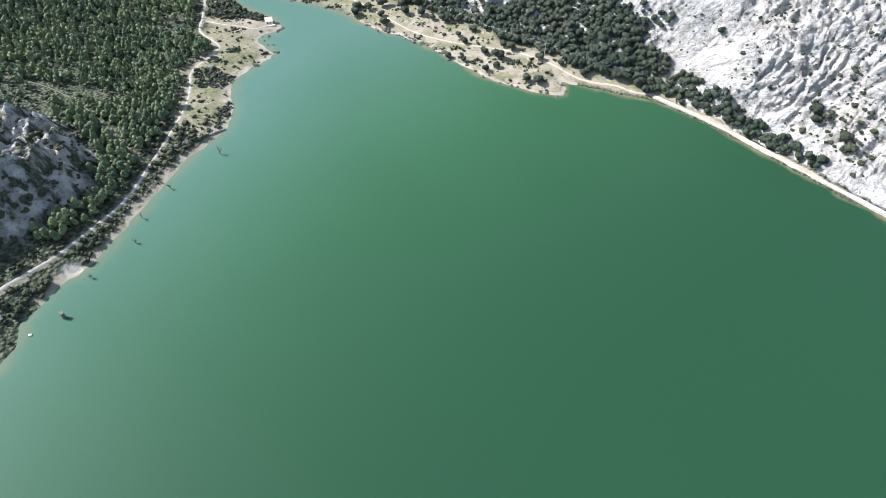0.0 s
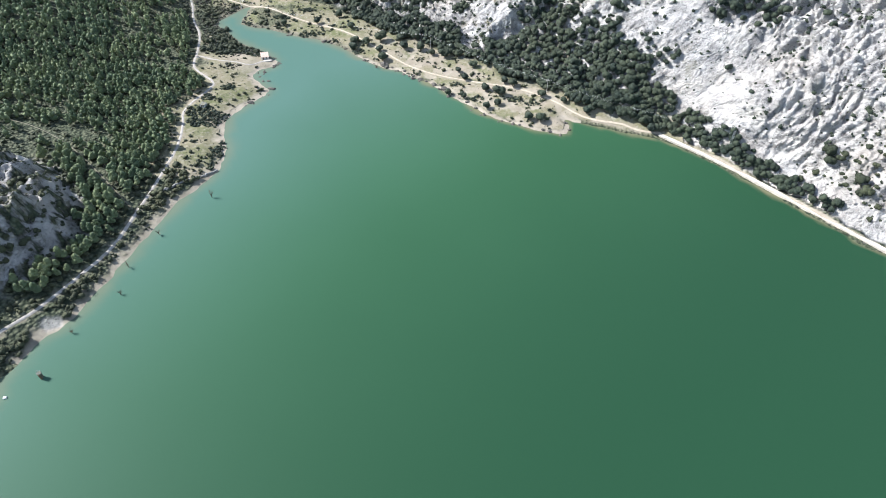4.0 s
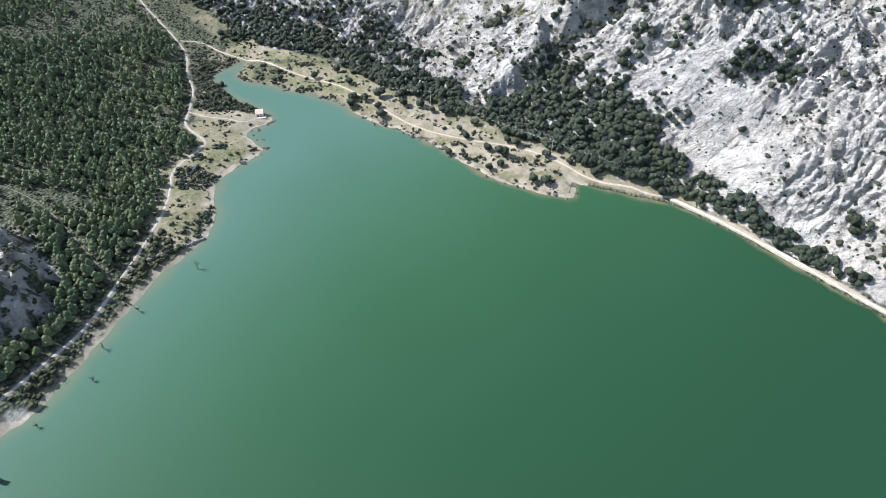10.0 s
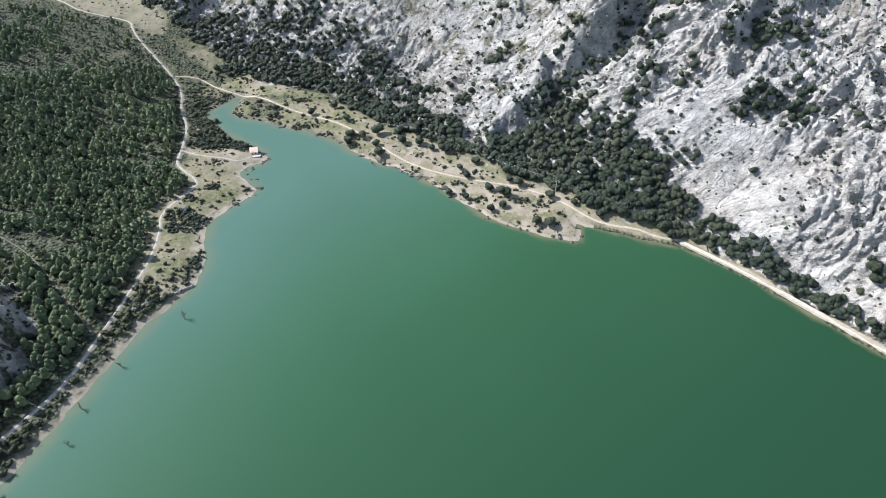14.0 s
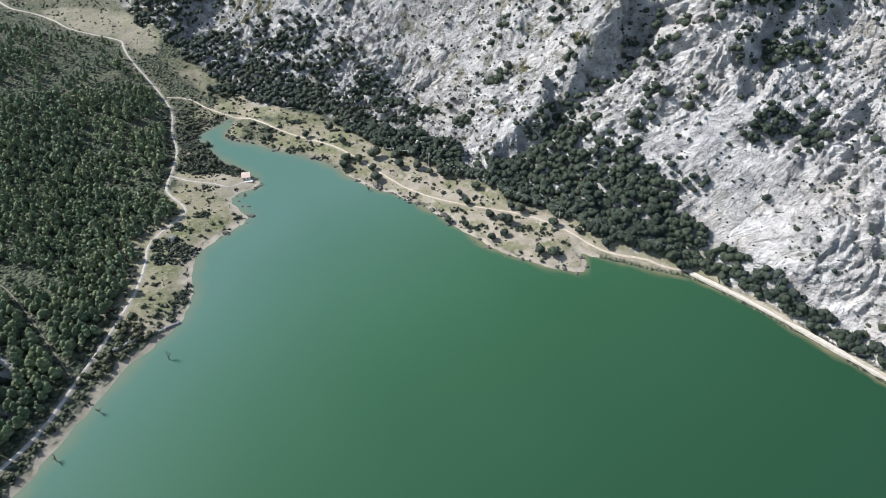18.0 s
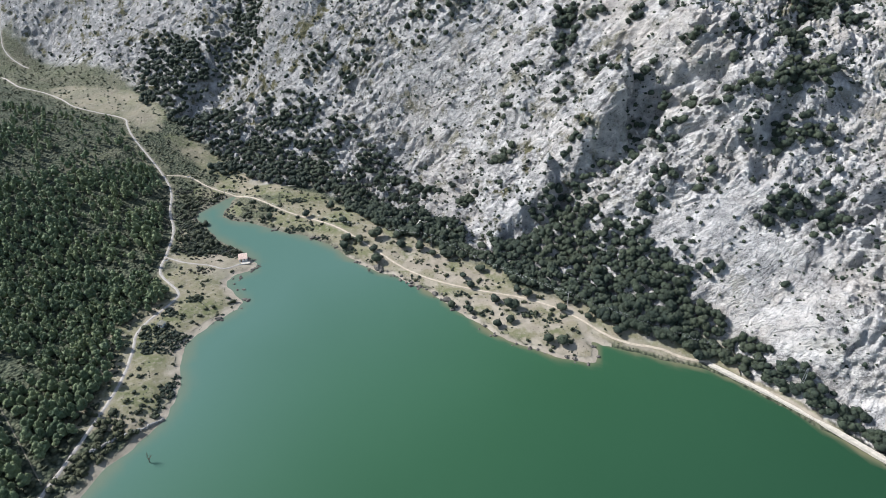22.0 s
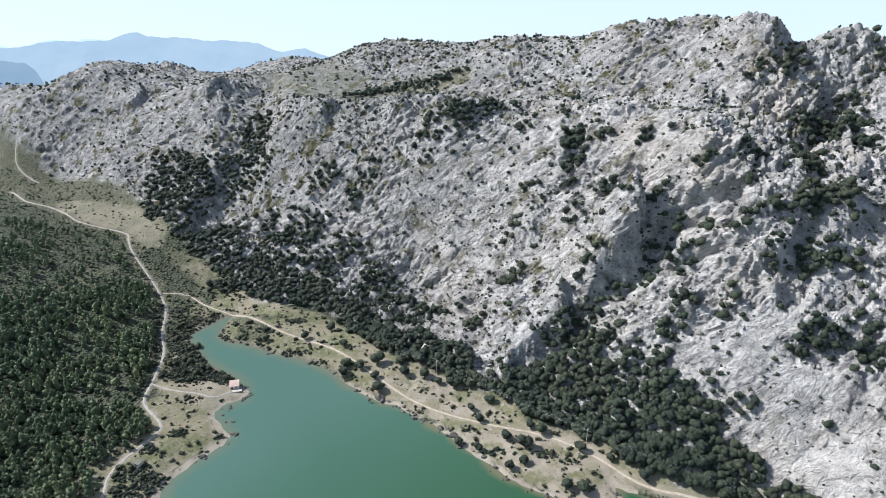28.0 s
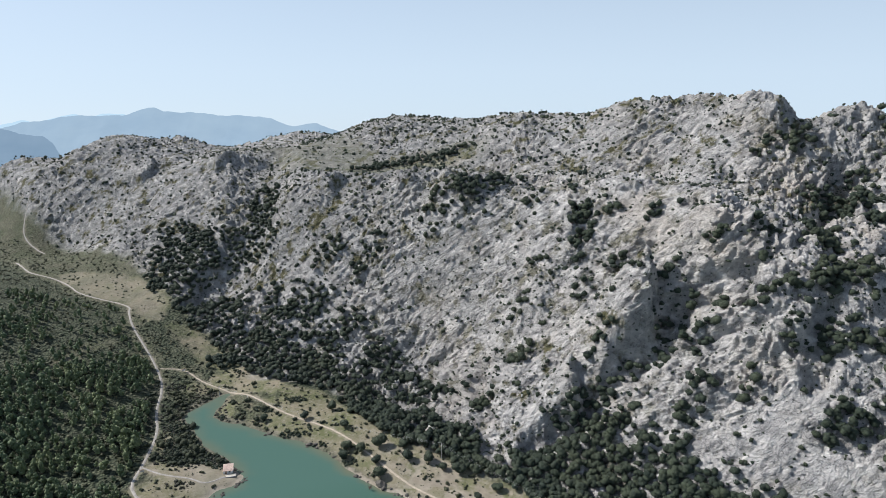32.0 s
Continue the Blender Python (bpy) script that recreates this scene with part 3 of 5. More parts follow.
rock = np.maximum(rock, smooth(1.25, 0.7, np.hypot((gx + 168) / 5, (gy - 190) / 3.5) + 0.3 * fbm(gx, gy, 6, 2, 56)) * (lake > 0.3) * 0.45)
rock = np.maximum(rock, smooth(1.6, 3.2, canal + fbm(gx, gy, 5, 2, 57)) * smooth(30, 12, canal) * (lake > 2) * (gx > 140))
level = plateau(gx, gy)
shelf = np.maximum(shelf, 0.75 * level)
rock = rock * (1 - 0.8 * shelf)
shelf = shelf * (1 - 0.6 * level)
mead = smooth(0, 5, lake) * smooth(42, 30, lake + 8 * fbm(gx, gy, 20, 2, 61)) * (gx > -175) * (gy > 290)
mead = np.maximum(mead, smooth(0, 6, lake) * smooth(-2, 3, hill) * (gx > -160) * (gx < 122) * (gy > 330))
mead = np.maximum(mead, 0.3 * smooth(9, 3, track + 5 * fbm(gx, gy, 18, 2, 62)) * (gy > 500))
fields = np.minimum.reduce([line_distance(gx, gy, f, True) for f in (FIELD, FIELD_OLIVE, FIELD_INLET)])
mead = np.maximum(mead, (0.45 + 0.35 * smooth(-0.2, 0.3, fbm(gx, gy, 22, 3, 69))) * smooth(5, -3, fields + 4 * fbm(gx, gy, 15, 3, 67)))
rock = rock * (1 - smooth(3, -3, fields))
mead = np.maximum(mead, shelf)
mead *= 1 - 0.75 * (gx < -118) * (gy > 432) * (gx > -200) * (gy < 512) * smooth(-0.25, 0.05, fbm(gx, gy, 16, 2, 133))
dirt = (0.75 + 0.25 * (gy > 300)) * smooth(np.where(gx < -100, 6.5, 4.2), 1.2, lake + 3 * fbm(gx, gy, 9, 3, 63)) * (gy > 170) * (gx < 84) * (1 - 0.7 * smooth(426, 440, gy) * (gx < -60))
main_track = np.minimum.reduce([line_distance(gx, gy, t) for t in ALL_TRACKS[:4]])
dirt = np.maximum(dirt, smooth(2.0, 0.8, main_track + 1.5 * fbm(gx, gy, 5, 2, 64)) * 0.45)
dirt = np.maximum(dirt, smooth(1.6, 1.0, canal))
dirt = np.maximum(dirt, smooth(30, 12, np.hypot(gx + 128, gy - 428)) * 0.6)
dirt = np.maximum(dirt, 0.3 * smooth(3, -6, line_distance(gx, gy, FIELD, True) + 5 * fbm(gx, gy, 18, 3, 68)))
dirt = np.maximum(dirt, 0.8 * smooth(-0.35, 0.25, fbm(gx, gy, 13, 4, 70, 0.65)) * smooth(1, 4, lake) * smooth(0, 4, hill) * smooth(-70, -20, gx) * (gx < 125))
dirt *= 1 - smooth(0, -6, hill) * (canal > 7)
green = np.clip(0.75 + 0.5 * smooth(0.0, 0.5, fbm(gx, gy, 120, 2, 66)) + 0.6 * smooth(560, 700, gy) - 0.7 * smooth(60, 160, gx) * smooth(520, 430, gy), 0, 1)
# Rock turns greyer on the far ridge and the western slope.
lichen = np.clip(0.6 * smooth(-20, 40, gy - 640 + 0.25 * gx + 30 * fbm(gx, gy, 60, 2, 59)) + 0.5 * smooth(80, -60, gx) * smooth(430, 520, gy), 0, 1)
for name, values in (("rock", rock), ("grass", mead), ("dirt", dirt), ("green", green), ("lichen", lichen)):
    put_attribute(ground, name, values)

# ---- water ----
wa = np.r_[np.arange(-60, 54, 0.6), np.arange(54, 300, 4.0)]
wr = np.r_[np.linspace(0, 120, 10)[1:], np.arange(125, 560, 2.5)]
R, A = np.meshgrid(wr, np.radians(wa), indexing="ij")
wx, wy = (R * np.sin(A)).ravel(), (R * np.cos(A) - 10).ravel()
wl = line_distance(wx, wy, LAKE_LINE, True)
nr, na = len(wr), len(wa)
i, j = np.meshgrid(np.arange(nr - 1), np.arange(na), indexing="ij")
quads = np.stack([i * na + j, i * na + (j + 1) % na, (i + 1) * na + (j + 1) % na, (i + 1) * na + j], -1).reshape(-1, 4)[:, ::-1]
quads = quads[(wl[quads].min(1) < 6)]
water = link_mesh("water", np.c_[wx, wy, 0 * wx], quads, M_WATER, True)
tagged(water, "calm opaque green reservoir water, paler near the shores", "water", kind="structure")
put_attribute(water, "shallow", smooth(np.where(wx > 124, -2.5, np.where(wx > -60, -4.0, -8)), 1, wl + 2.5 * fbm(wx, wy, 16, 3, 81)) * (0.55 + 0.45 * smooth(-60, 20, wx + 0.4 * (wy - 300))))
# Painted fall-off of the sky reflection, darkest at the near south-east.
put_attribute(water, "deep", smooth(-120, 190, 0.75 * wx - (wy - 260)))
# Silt off the west bank, plus painted sky sheen towards the far end.
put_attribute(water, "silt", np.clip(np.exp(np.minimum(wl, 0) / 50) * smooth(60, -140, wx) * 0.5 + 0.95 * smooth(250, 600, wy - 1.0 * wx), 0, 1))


# ---- tracks ----
def ribbon(name, line, width, material, lift, label, category="track", wobble=0.5, thick=0.0, mouth=0.0):
    line = np.array(rounded(line, 3))
    seg = np.r_[0, np.cumsum(np.hypot(*np.diff(line, axis=0).T))]
    s = np.arange(0, seg[-1], 1.5)
    cx, cy = np.interp(s, seg, line[:, 0]), np.interp(s, seg, line[:, 1])
    tx, ty = np.gradient(cx), np.gradient(cy)
    ln = np.hypot(tx, ty)
    nx, ny = -ty / ln, tx / ln
    rows, cols = len(s), 5
    verts = []
    for c in np.linspace(-1, 1, cols):
        w = width / 2 * c * (1 + (wobble * 0.6 * gnoise(s / 4, s * 0 + 3 * c, 91) if abs(c) == 1 else 0))
        w = w * (1 + mouth * smooth(75, 20, s))
        px, py = cx + nx * w, cy + ny * w
        verts.append(np.c_[px, py, height(px, py) + (lift + 0.05 * (1 - c * c) if abs(c) < 1 else -0.12)])
    verts = np.stack(verts, 1)
    if thick:
        verts[:, :, 2] = thick
        low = verts[:, [0, -1]].copy()
        low[:, :, 2] = -1.0
        verts = np.concatenate([low[:, :1], verts, low[:, 1:]], 1)
        cols += 2
    i, j = np.meshgrid(np.arange(rows - 1), np.arange(cols - 1), indexing="ij")
    q = np.stack([i * cols + j, i * cols + j + 1, (i + 1) * cols + j + 1, (i + 1) * cols + j], -1).reshape(-1, 4)[:, ::-1]
    ob = link_mesh(name, verts.reshape(-1, 3), q, material, not thick)
    return tagged(ob, label, category, kind="structure")


ribbon("road", TRACK_WEST, 1.9, M_TRACK, 0.12, "pale gravel track along the western shore", mouth=0.9)
ribbon("road", TRACK_SPUR, 1.4, M_TRACK, 0.12, "short gravel spur to the stone hut")
ribbon("road", TRACK_EAST, 1.5, M_SAND, 0.12, "worn sandy footpath across the dry meadow")
ribbon("road", TRACK_VALLEY, 1.4, M_TRACK, 0.12, "pale winding track across the far valley floor")
ribbon("road", TRACK_WOOD, 0.8, M_PATH, 0.08, "narrow earth path through the scrub")
ribbon("road", TRACK_GLADE, 0.7, M_PATH, 0.12, "narrow earth path across a glade in the pines")
ribbon("pavement", CANAL, 2.6, M_CANAL, 0.1, "straight pale stone embankment path at the waterline", "embankment", 0.25, 1.3)


# ---- vegetation ----
rng = np.random.default_rng(7)
bm = bmesh.new()
bmesh.ops.create_icosphere(bm, subdivisions=2, radius=1)
BALL_V, BALL_F = np.array([v.co for v in bm.verts]), np.array([[v.index for v in f.verts] for f in bm.faces])
bm.free()
bm = bmesh.new()
bmesh.ops.create_icosphere(bm, subdivisions=1, radius=1)
STONE_V, STONE_F = np.array([v.co for v in bm.verts]), np.array([[v.index for v in f.verts] for f in bm.faces])
bm.free()


def joined(pieces):
    """Vertices and triangles of several pieces as one."""
    verts, faces, n = [], [], 0
    for v, f in pieces:
        verts.append(v)
        faces.append(f + n)
        n += len(v)
    return np.concatenate(verts), np.concatenate(faces)


def lobe(r, centre, size, ball=True, ragged=0.15):
    v, f = (BALL_V, BALL_F) if ball else (STONE_V, STONE_F)
    ragged = ragged if ball else 0.32
    v = v * (1 + ragged * r.normal(0, 1, (len(v), 1)).clip(-1.6, 1.6))
    return v * np.array(size) + np.array(centre), f


def sprigs(r, lobes, count, size):
    """Small leafy triangles that stand out of the lobes."""
    out = []
    for _ in range(count):
        c, s = lobes[r.integers(len(lobes))]
        d = r.normal(0, 1, 3)
        d[2] = abs(d[2]) * 0.9 - 0.1
        d /= np.linalg.norm(d)
        p = np.array(c) + d * np.array(s) * r.uniform(0.92, 1.16)
        out.append((p + r.normal(0, size, (3, 3)), np.array([[0, 1, 2]])))
    return out


def crown(r, kind, full=True):
    """A crown for a tree of about unit width (radius 1), its foot at z = 0."""
    lobes = []
    if kind == "oak":
        for _ in range(8 if full else 3):
            a, q = r.uniform(0, 2 * np.pi), r.uniform(0.15, 0.62)
            lobes.append(((q * np.cos(a), q * np.sin(a), r.uniform(0.75, 1.25)), np.array([1, 1, 0.85]) * r.uniform(0.38, 0.6) * (1 if full else 1.3)))
        lobes.append(((0, 0, 0.95), np.array([0.72, 0.72, 0.62])))
    elif kind == "pine":
        for k in range(7 if full else 3):
            a, q = r.uniform(0, 2 * np.pi), r.uniform(0.1, 0.5) * (1 - 0.08 * k)
            lobes.append(((q * np.cos(a), q * np.sin(a), 0.75 + 0.9 * k / (7 if full else 3) + r.uniform(-0.1, 0.1)), np.array([1, 1, 0.75]) * r.uniform(0.34, 0.52) * (1 if full else 1.25)))
        lobes.append(((0, 0, 1.7), np.array([0.36, 0.36, 0.45])))
    else:
        for _ in range(6 if full else 2):
            a, q = r.uniform(0, 2 * np.pi), r.uniform(0.2, 0.6)
            lobes.append(((q * np.cos(a), q * np.sin(a), r.uniform(0.2, 0.45)), np.array([1, 1, 0.8]) * r.uniform(0.35, 0.6)))
    pieces = [lobe(r, c, s, full or (kind != "bush" and k < 1)) for k, (c, s) in enumerate(lobes)]
    count = {True: {"oak": 480, "pine": 420, "bush": 160}, False: {"oak": 60, "pine": 84, "bush": 20}}[full][kind]
    pieces += sprigs(r, lobes, count, 0.075 if full else 0.13)
    return joined(pieces)


def trunk(r, tall, thick, limbs=3):
    """A tapered stem with limbs that fork out under the crown."""
    pieces = []

    def stick(a, b, ra, rb, sides=6):
        a, b = np.array(a, float), np.array(b, float)
        w = (b - a) / np.linalg.norm(b - a)
        u = np.cross(w, (1, 0.3, 0.1))
        u /= np.linalg.norm(u)
        t = np.cross(w, u)
        an = np.linspace(0, 2 * np.pi, sides, endpoint=False)
        ring = np.cos(an)[:, None] * u + np.sin(an)[:, None] * t
        v = np.concatenate([a + ra * ring, b + rb * ring])
        f = [[i, (i + 1) % sides, sides + (i + 1) % sides] for i in range(sides)] + [[i, sides + (i + 1) % sides, sides + i] for i in range(sides)]
        pieces.append((v, np.array(f)))

    lean = r.normal(0, 0.06, 2) * tall
    stick((0, 0, -0.3), (lean[0], lean[1], tall * 0.55), thick, thick * 0.7)
    stick((lean[0], lean[1], tall * 0.55), (lean[0] * 1.5, lean[1] * 1.5, tall), thick * 0.7, thick * 0.3)
    for k in range(limbs):
        a = k * 2 * np.pi / limbs + r.uniform(-0.4, 0.4)
        stick((lean[0], lean[1], tall * 0.5), (lean[0] + np.cos(a) * tall * 0.4, lean[1] + np.sin(a) * tall * 0.4, tall * r.uniform(0.8, 1.0)), thick * 0.5, thick * 0.18, 5)
    return joined(pieces)


def tree_kind(name, kind, label, category, group, leaf, seed):
    """One tree at the origin, with trunk and crown; radius about 1."""
    r = np.random.default_rng(seed)
    top = tagged(new(name), label, category, group)
    v, f = trunk(r, {"oak": 0.9, "pine": 1.3, "bush": 0.3}[kind], {"oak": 0.09, "pine": 0.07, "bush": 0.04}[kind])
    t = link_mesh("trunk", v, f, M_BARK)
    t.parent = top
    v, f = crown(r, kind)
    c = link_mesh("crown", v, f, leaf, True)
    c.parent = top
    return top


def place_thing(first, used, x, y, size, r, squash=1.0, z=None):
    """The first use moves the model itself, later ones copy it."""
    z = float(height(np.array([x]), np.array([y]))[0]) if z is None else float(z)
    m = Matrix.Translation((x, y, z - 0.1)) @ Matrix.Rotation(r.uniform(0, 6.28), 4, "Z")
    ob = first if not used else copy_thing(first, m)
    ob.matrix_basis = m @ Matrix.Diagonal((size, size, size * squash, 1))
    return ob


def scatter(x0, x1, y0, y1, cell, chance, seed):
    """Points on a jittered grid, kept by the chance that a function gives for each."""
    r = np.random.default_rng(seed)
    xs, ys = np.meshgrid(np.arange(x0, x1, cell), np.arange(y0, y1, cell))
    xs, ys = xs.ravel() + r.uniform(-0.5, 0.5, xs.size) * cell, ys.ravel() + r.uniform(-0.5, 0.5, ys.size) * cell
    keep = r.uniform(0, 1, xs.size) < chance(xs, ys)
    return xs[keep], ys[keep]


def stand(name, kind, xs, ys, sizes, leaf, label, category, seed, squash=(0.85, 1.2), trunks=True, simple=False):
    """Many trees as one piece of stuff."""
    r = np.random.default_rng(seed)
    models = [crown(r, kind, False) for _ in range(10)]
    if simple:
        models = [joined([lobe(r, (0, 0, 0.3), (0.8, 0.7, 0.55), False)] + sprigs(r, [((0, 0, 0.3), np.array([0.8, 0.7, 0.55]))], 6, 0.2)) for _ in range(10)]
    zs = height(xs, ys)
    verts, faces, tv, tf, n, tn = [], [], [], [], 0, 0
    for x, y, z, s in zip(xs, ys, zs, sizes):
        v, f = models[r.integers(len(models))]
        a, q = r.uniform(0, 6.28), r.uniform(*squash)
        c, d = math.cos(a) * s, math.sin(a) * s
        verts.append(np.c_[v[:, 0] * c - v[:, 1] * d + x, v[:, 0] * d + v[:, 1] * c + y, v[:, 2] * s * q + z - 0.15])
        faces.append(f + n)
        n += len(v)
        if trunks:
            h, w = 0.9 * s, 0.07 * s
            tv.append(np.array([(-w, -w, -0.4), (w, -w, -0.4), (0, w, -0.4), (0, 0, h)]) + (x, y, z))
            tf.append(np.array([[0, 1, 3], [1, 2, 3], [2, 0, 3]]) + tn)
            tn += 4
    ob = tagged(link_mesh(name, np.concatenate(verts), np.concatenate(faces), leaf, True), label, category, kind="stuff")
    if trunks:
        link_mesh("trunk", np.concatenate(tv), np.concatenate(tf), M_BARK).parent = ob
    return ob


BELT = [(-75, 512), (-58, 505), (-24, 479), (2, 458), (11, 447), (10, 434), (21, 431), (41, 436), (54, 434), (69, 440), (77, 435), (87, 414), (95, 396), (108, 400), (119, 381), (123, 366),
        (131, 356), (139, 348), (149, 336), (160, 318), (168, 303), (177, 291), (187, 278), (199, 262), (198, 256), (198, 254), (177, 281), (154, 309), (129, 335), (126, 337), (115, 343), (100, 351),
        (87, 358), (75, 373), (56, 388), (39, 397), (35, 408), (19, 421), (6, 428), (-9, 440), (-31, 453), (-54, 473), (-68, 488)]
UPPER_BELT = [(-279, 657), (-298, 705), (-270, 722), (-257, 727), (-221, 714), (-185, 715), (-161, 676), (-165, 666), (-210, 679), (-236, 659), (-221, 632), (-185, 623), (-148, 594),
              (-118, 581), (-87, 556), (-74, 527), (-32, 490), (-38, 479), (-63, 505), (-83, 515), (-112, 524), (-147, 538), (-173, 565), (-197, 593), (-221, 612), (-247, 650)]
GORGE_WOOD = [(-276, 661), (-246, 646), (-240, 682), (-244, 717), (-262, 737), (-300, 744), (-300, 712), (-287, 687)]
INLET_WOOD = [(-240, 626), (-207, 612), (-164, 570), (-140, 531), (-102, 519), (-80, 530), (-93, 548), (-132, 588), (-173, 618), (-209, 655), (-235, 650)]
# woods in gullies and hollows: x, y, radius along x, radius along y
COPSES_WEST = [(-45, 742, 60, 7), (-190, 720, 16, 40), (-172, 560, 14, 12), (-130, 612, 26, 12), (-92, 586, 20, 11), (-58, 556, 14, 8), (-200, 642, 24, 12), (-240, 690, 18, 14), (-20, 505, 12, 6), (-110, 640, 16, 8), (-150, 585, 22, 12), (-120, 556, 26, 12), (-70, 620, 18, 9), (-40, 535, 14, 8)]
COPSES_HIGH = [(79, 544, 8, 8), (80, 529, 11, 7), (79, 568, 4, 4), (50, 577, 5, 3), (-4, 602, 26, 11), (30, 607, 15, 6), (249, 542, 24, 16), (270, 564, 7, 9), (231, 587, 23, 8), (255, 516, 9, 4), (119, 480, 7, 3), (38, 491, 7, 6), (98, 529, 5, 5), (301, 588, 6, 16), (120, 512, 7, 3), (73, 519, 7, 4), (94, 499, 7, 4), (50, 538, 5, 4), (38, 518, 6, 4), (74, 498, 5, 5)]
COPSES_LOW = [(62, 441, 9, 5), (76, 446, 9, 5), (91, 450, 9, 5), (107, 452, 8, 5), (118, 460, 7, 5), (202, 478, 11, 12), (197, 444, 16, 11), (141, 455, 6, 4), (155, 437, 8, 3), (169, 441, 7, 4), (131, 464, 7, 4), (181, 439, 14, 3), (163, 422, 6, 4), (182, 420, 13, 8), (195, 416, 10, 5), (114, 449, 7, 5), (127, 443, 6, 5), (120, 420, 6, 6), (115, 416, 8, 4), (181, 388, 19, 7), (170, 384, 9, 4), (190, 374, 8, 6), (134, 371, 7, 4), (138, 411, 6, 3), (87, 431, 7, 3), (81, 429, 10, 6), (92, 414, 8, 7), (102, 403, 9, 8), (111, 386, 8, 6), (120, 371, 7, 6), (14, 473, 7, 4), (79, 462, 9, 4), (170, 478, 7, 4), (161, 456, 3, 4), (142, 473, 7, 4)]
COPSES = COPSES_WEST + COPSES_HIGH + COPSES_LOW
MIXED_WOOD = [(-165, 650), (-85, 605), (-35, 550), (0, 505), (-30, 470), (-100, 520), (-165, 590)]
WEST_SIDE = TRACK_WEST[2:25] + [(-760, 700), (-760, 150)]
GLADES = [(-235, 322, 42, 13), (-192, 412, 18, 7), (-250, 352, 25, 6), (-215, 450, 15, 6), (-190, 425, 9, 9), (-240, 300, 30, 14)]


def blobs(x, y, list_, edge=0.3):
    out = np.zeros(x.shape)
    wob = 0.25 * fbm(x, y, 9, 2, 140)
    for bx, by, rx, ry in list_:
        out = np.maximum(out, smooth(1 + edge, 1 - edge, np.hypot((x - bx) / rx, (y - by) / ry) + wob))
    return out


def oak_chance(x, y):
    wob = 4 * fbm(x, y, 16, 2, 101)
    a = smooth(1.5, -1.5, line_distance(x, y, BELT, True) + 0.4 * wob)
    b = smooth(3, -5, line_distance(x, y, UPPER_BELT, True) + wob) * (0.55 + 0.45 * smooth(-0.3, 0.3, fbm(x, y, 30, 2, 103)))
    for wood in (GORGE_WOOD, INLET_WOOD):
        b = np.maximum(b, smooth(2, -3, line_distance(x, y, wood, True) + 0.7 * wob) * (0.45 + 0.4 * smooth(-0.3, 0.1, fbm(x, y, 22, 2, 104))))
    out = np.maximum(np.maximum(a * 0.97, b * 0.88), blobs(x, y, COPSES) * 0.85)
    mixed = smooth(6, -8, line_distance(x, y, MIXED_WOOD, True) + wob) * smooth(-0.25, 0.15, fbm(x, y, 15, 3, 106)) * 0.6
    out = np.maximum(out, mixed)
    lake, hill, crag, track, canal = zones(x, y)
    return out * (lake > np.where(x > 125, 2.6, 4)) * (track > 3.2) * (canal > 2.4)


def pine_chance(x, y):
    west = smooth(-3, -7, line_distance(x, y, WEST_SIDE, True))
    dense = smooth(0.75, 0.0, (y - 420) / 200 + 0.5 * fbm(x, y, 60, 3, 111)) + 0.12
    dense = dense * smooth(-420, -330, x + 0.2 * (y - 350))
    rock = line_distance(x, y, CRAG, True)
    track = zones(x, y)[3]
    return west * np.clip(dense, 0.05, 0.92) * (1 - 0.9 * blobs(x, y, GLADES)) * np.maximum(smooth(-4, 4, rock), 0.0) * (track > 2.5) * smooth(196, 215, y)


ox, oy = scatter(-330, 300, 260, 760, 3.8, oak_chance, 11)
ex, ey = scatter(-90, 260, 220, 560, 3.9, lambda x, y: 0.85 * oak_chance(x, y) * (oak_chance(x, y) > 0.6), 23)
fx_, fy_ = scatter(120, 235, 220, 360, 3.3, lambda x, y: 0.9 * smooth(9, 5, line_distance(x, y, CANAL) + 3 * fbm(x, y, 14, 2, 105)) * smooth(205, 185, x) * (zones(x, y)[4] > 2.4) * (zones(x, y)[0] > 2.6), 24)
ox, oy = np.r_[ox, ex, fx_], np.r_[oy, ey, fy_]
px, py = scatter(-470, -140, 200, 690, 3.8, pine_chance, 12)

# single oaks of the meadow: x, y, crown radius
MEADOW_OAKS = [(3, 381, 2.6), (27, 383, 2.8), (36, 377, 4.0), (34, 366, 2.8), (27, 363, 2.6), (62, 374, 3.0), (59, 348, 3.6), (52, 350, 3.0), (13, 376, 2.4), (14, 397, 2.7), (40, 391, 2.6), (45, 387, 3.2),
               (-68, 469, 3.2), (-64, 449, 3.6), (-45, 450, 4.4), (-42, 425, 3.8), (-31, 449, 3.2), (-20, 449, 4.2), (-28, 438, 3.6), (-16, 436, 3.4), (1, 427, 3.9), (-55, 446, 3.4), (-64, 442, 3.4),
               (-45, 436, 2.8), (123, 337, 3.2), (88, 355, 3.0), (20, 412, 3.0), (-8, 430, 2.6), (-36, 463, 3.0), (-95, 480, 2.8), (-120, 480, 2.6), (-80, 492, 3.2), (10, 407, 2.2), (75, 366, 2.4)]
oaks = [tree_kind("holm_oak", "oak", "dark round holm oak standing alone on dry meadow", "tree", "holm oaks on the meadow", M_OAK_ONE, 21 + k) for k in range(3)]
used = [False] * 3
mz = height(*np.array(MEADOW_OAKS)[:, :2].T)
for k, (x, y, s) in enumerate(MEADOW_OAKS):
    place_thing(oaks[k % 3], used[k % 3], x, y, s, rng, rng.uniform(0.85, 1.05), mz[k])
    used[k % 3] = True

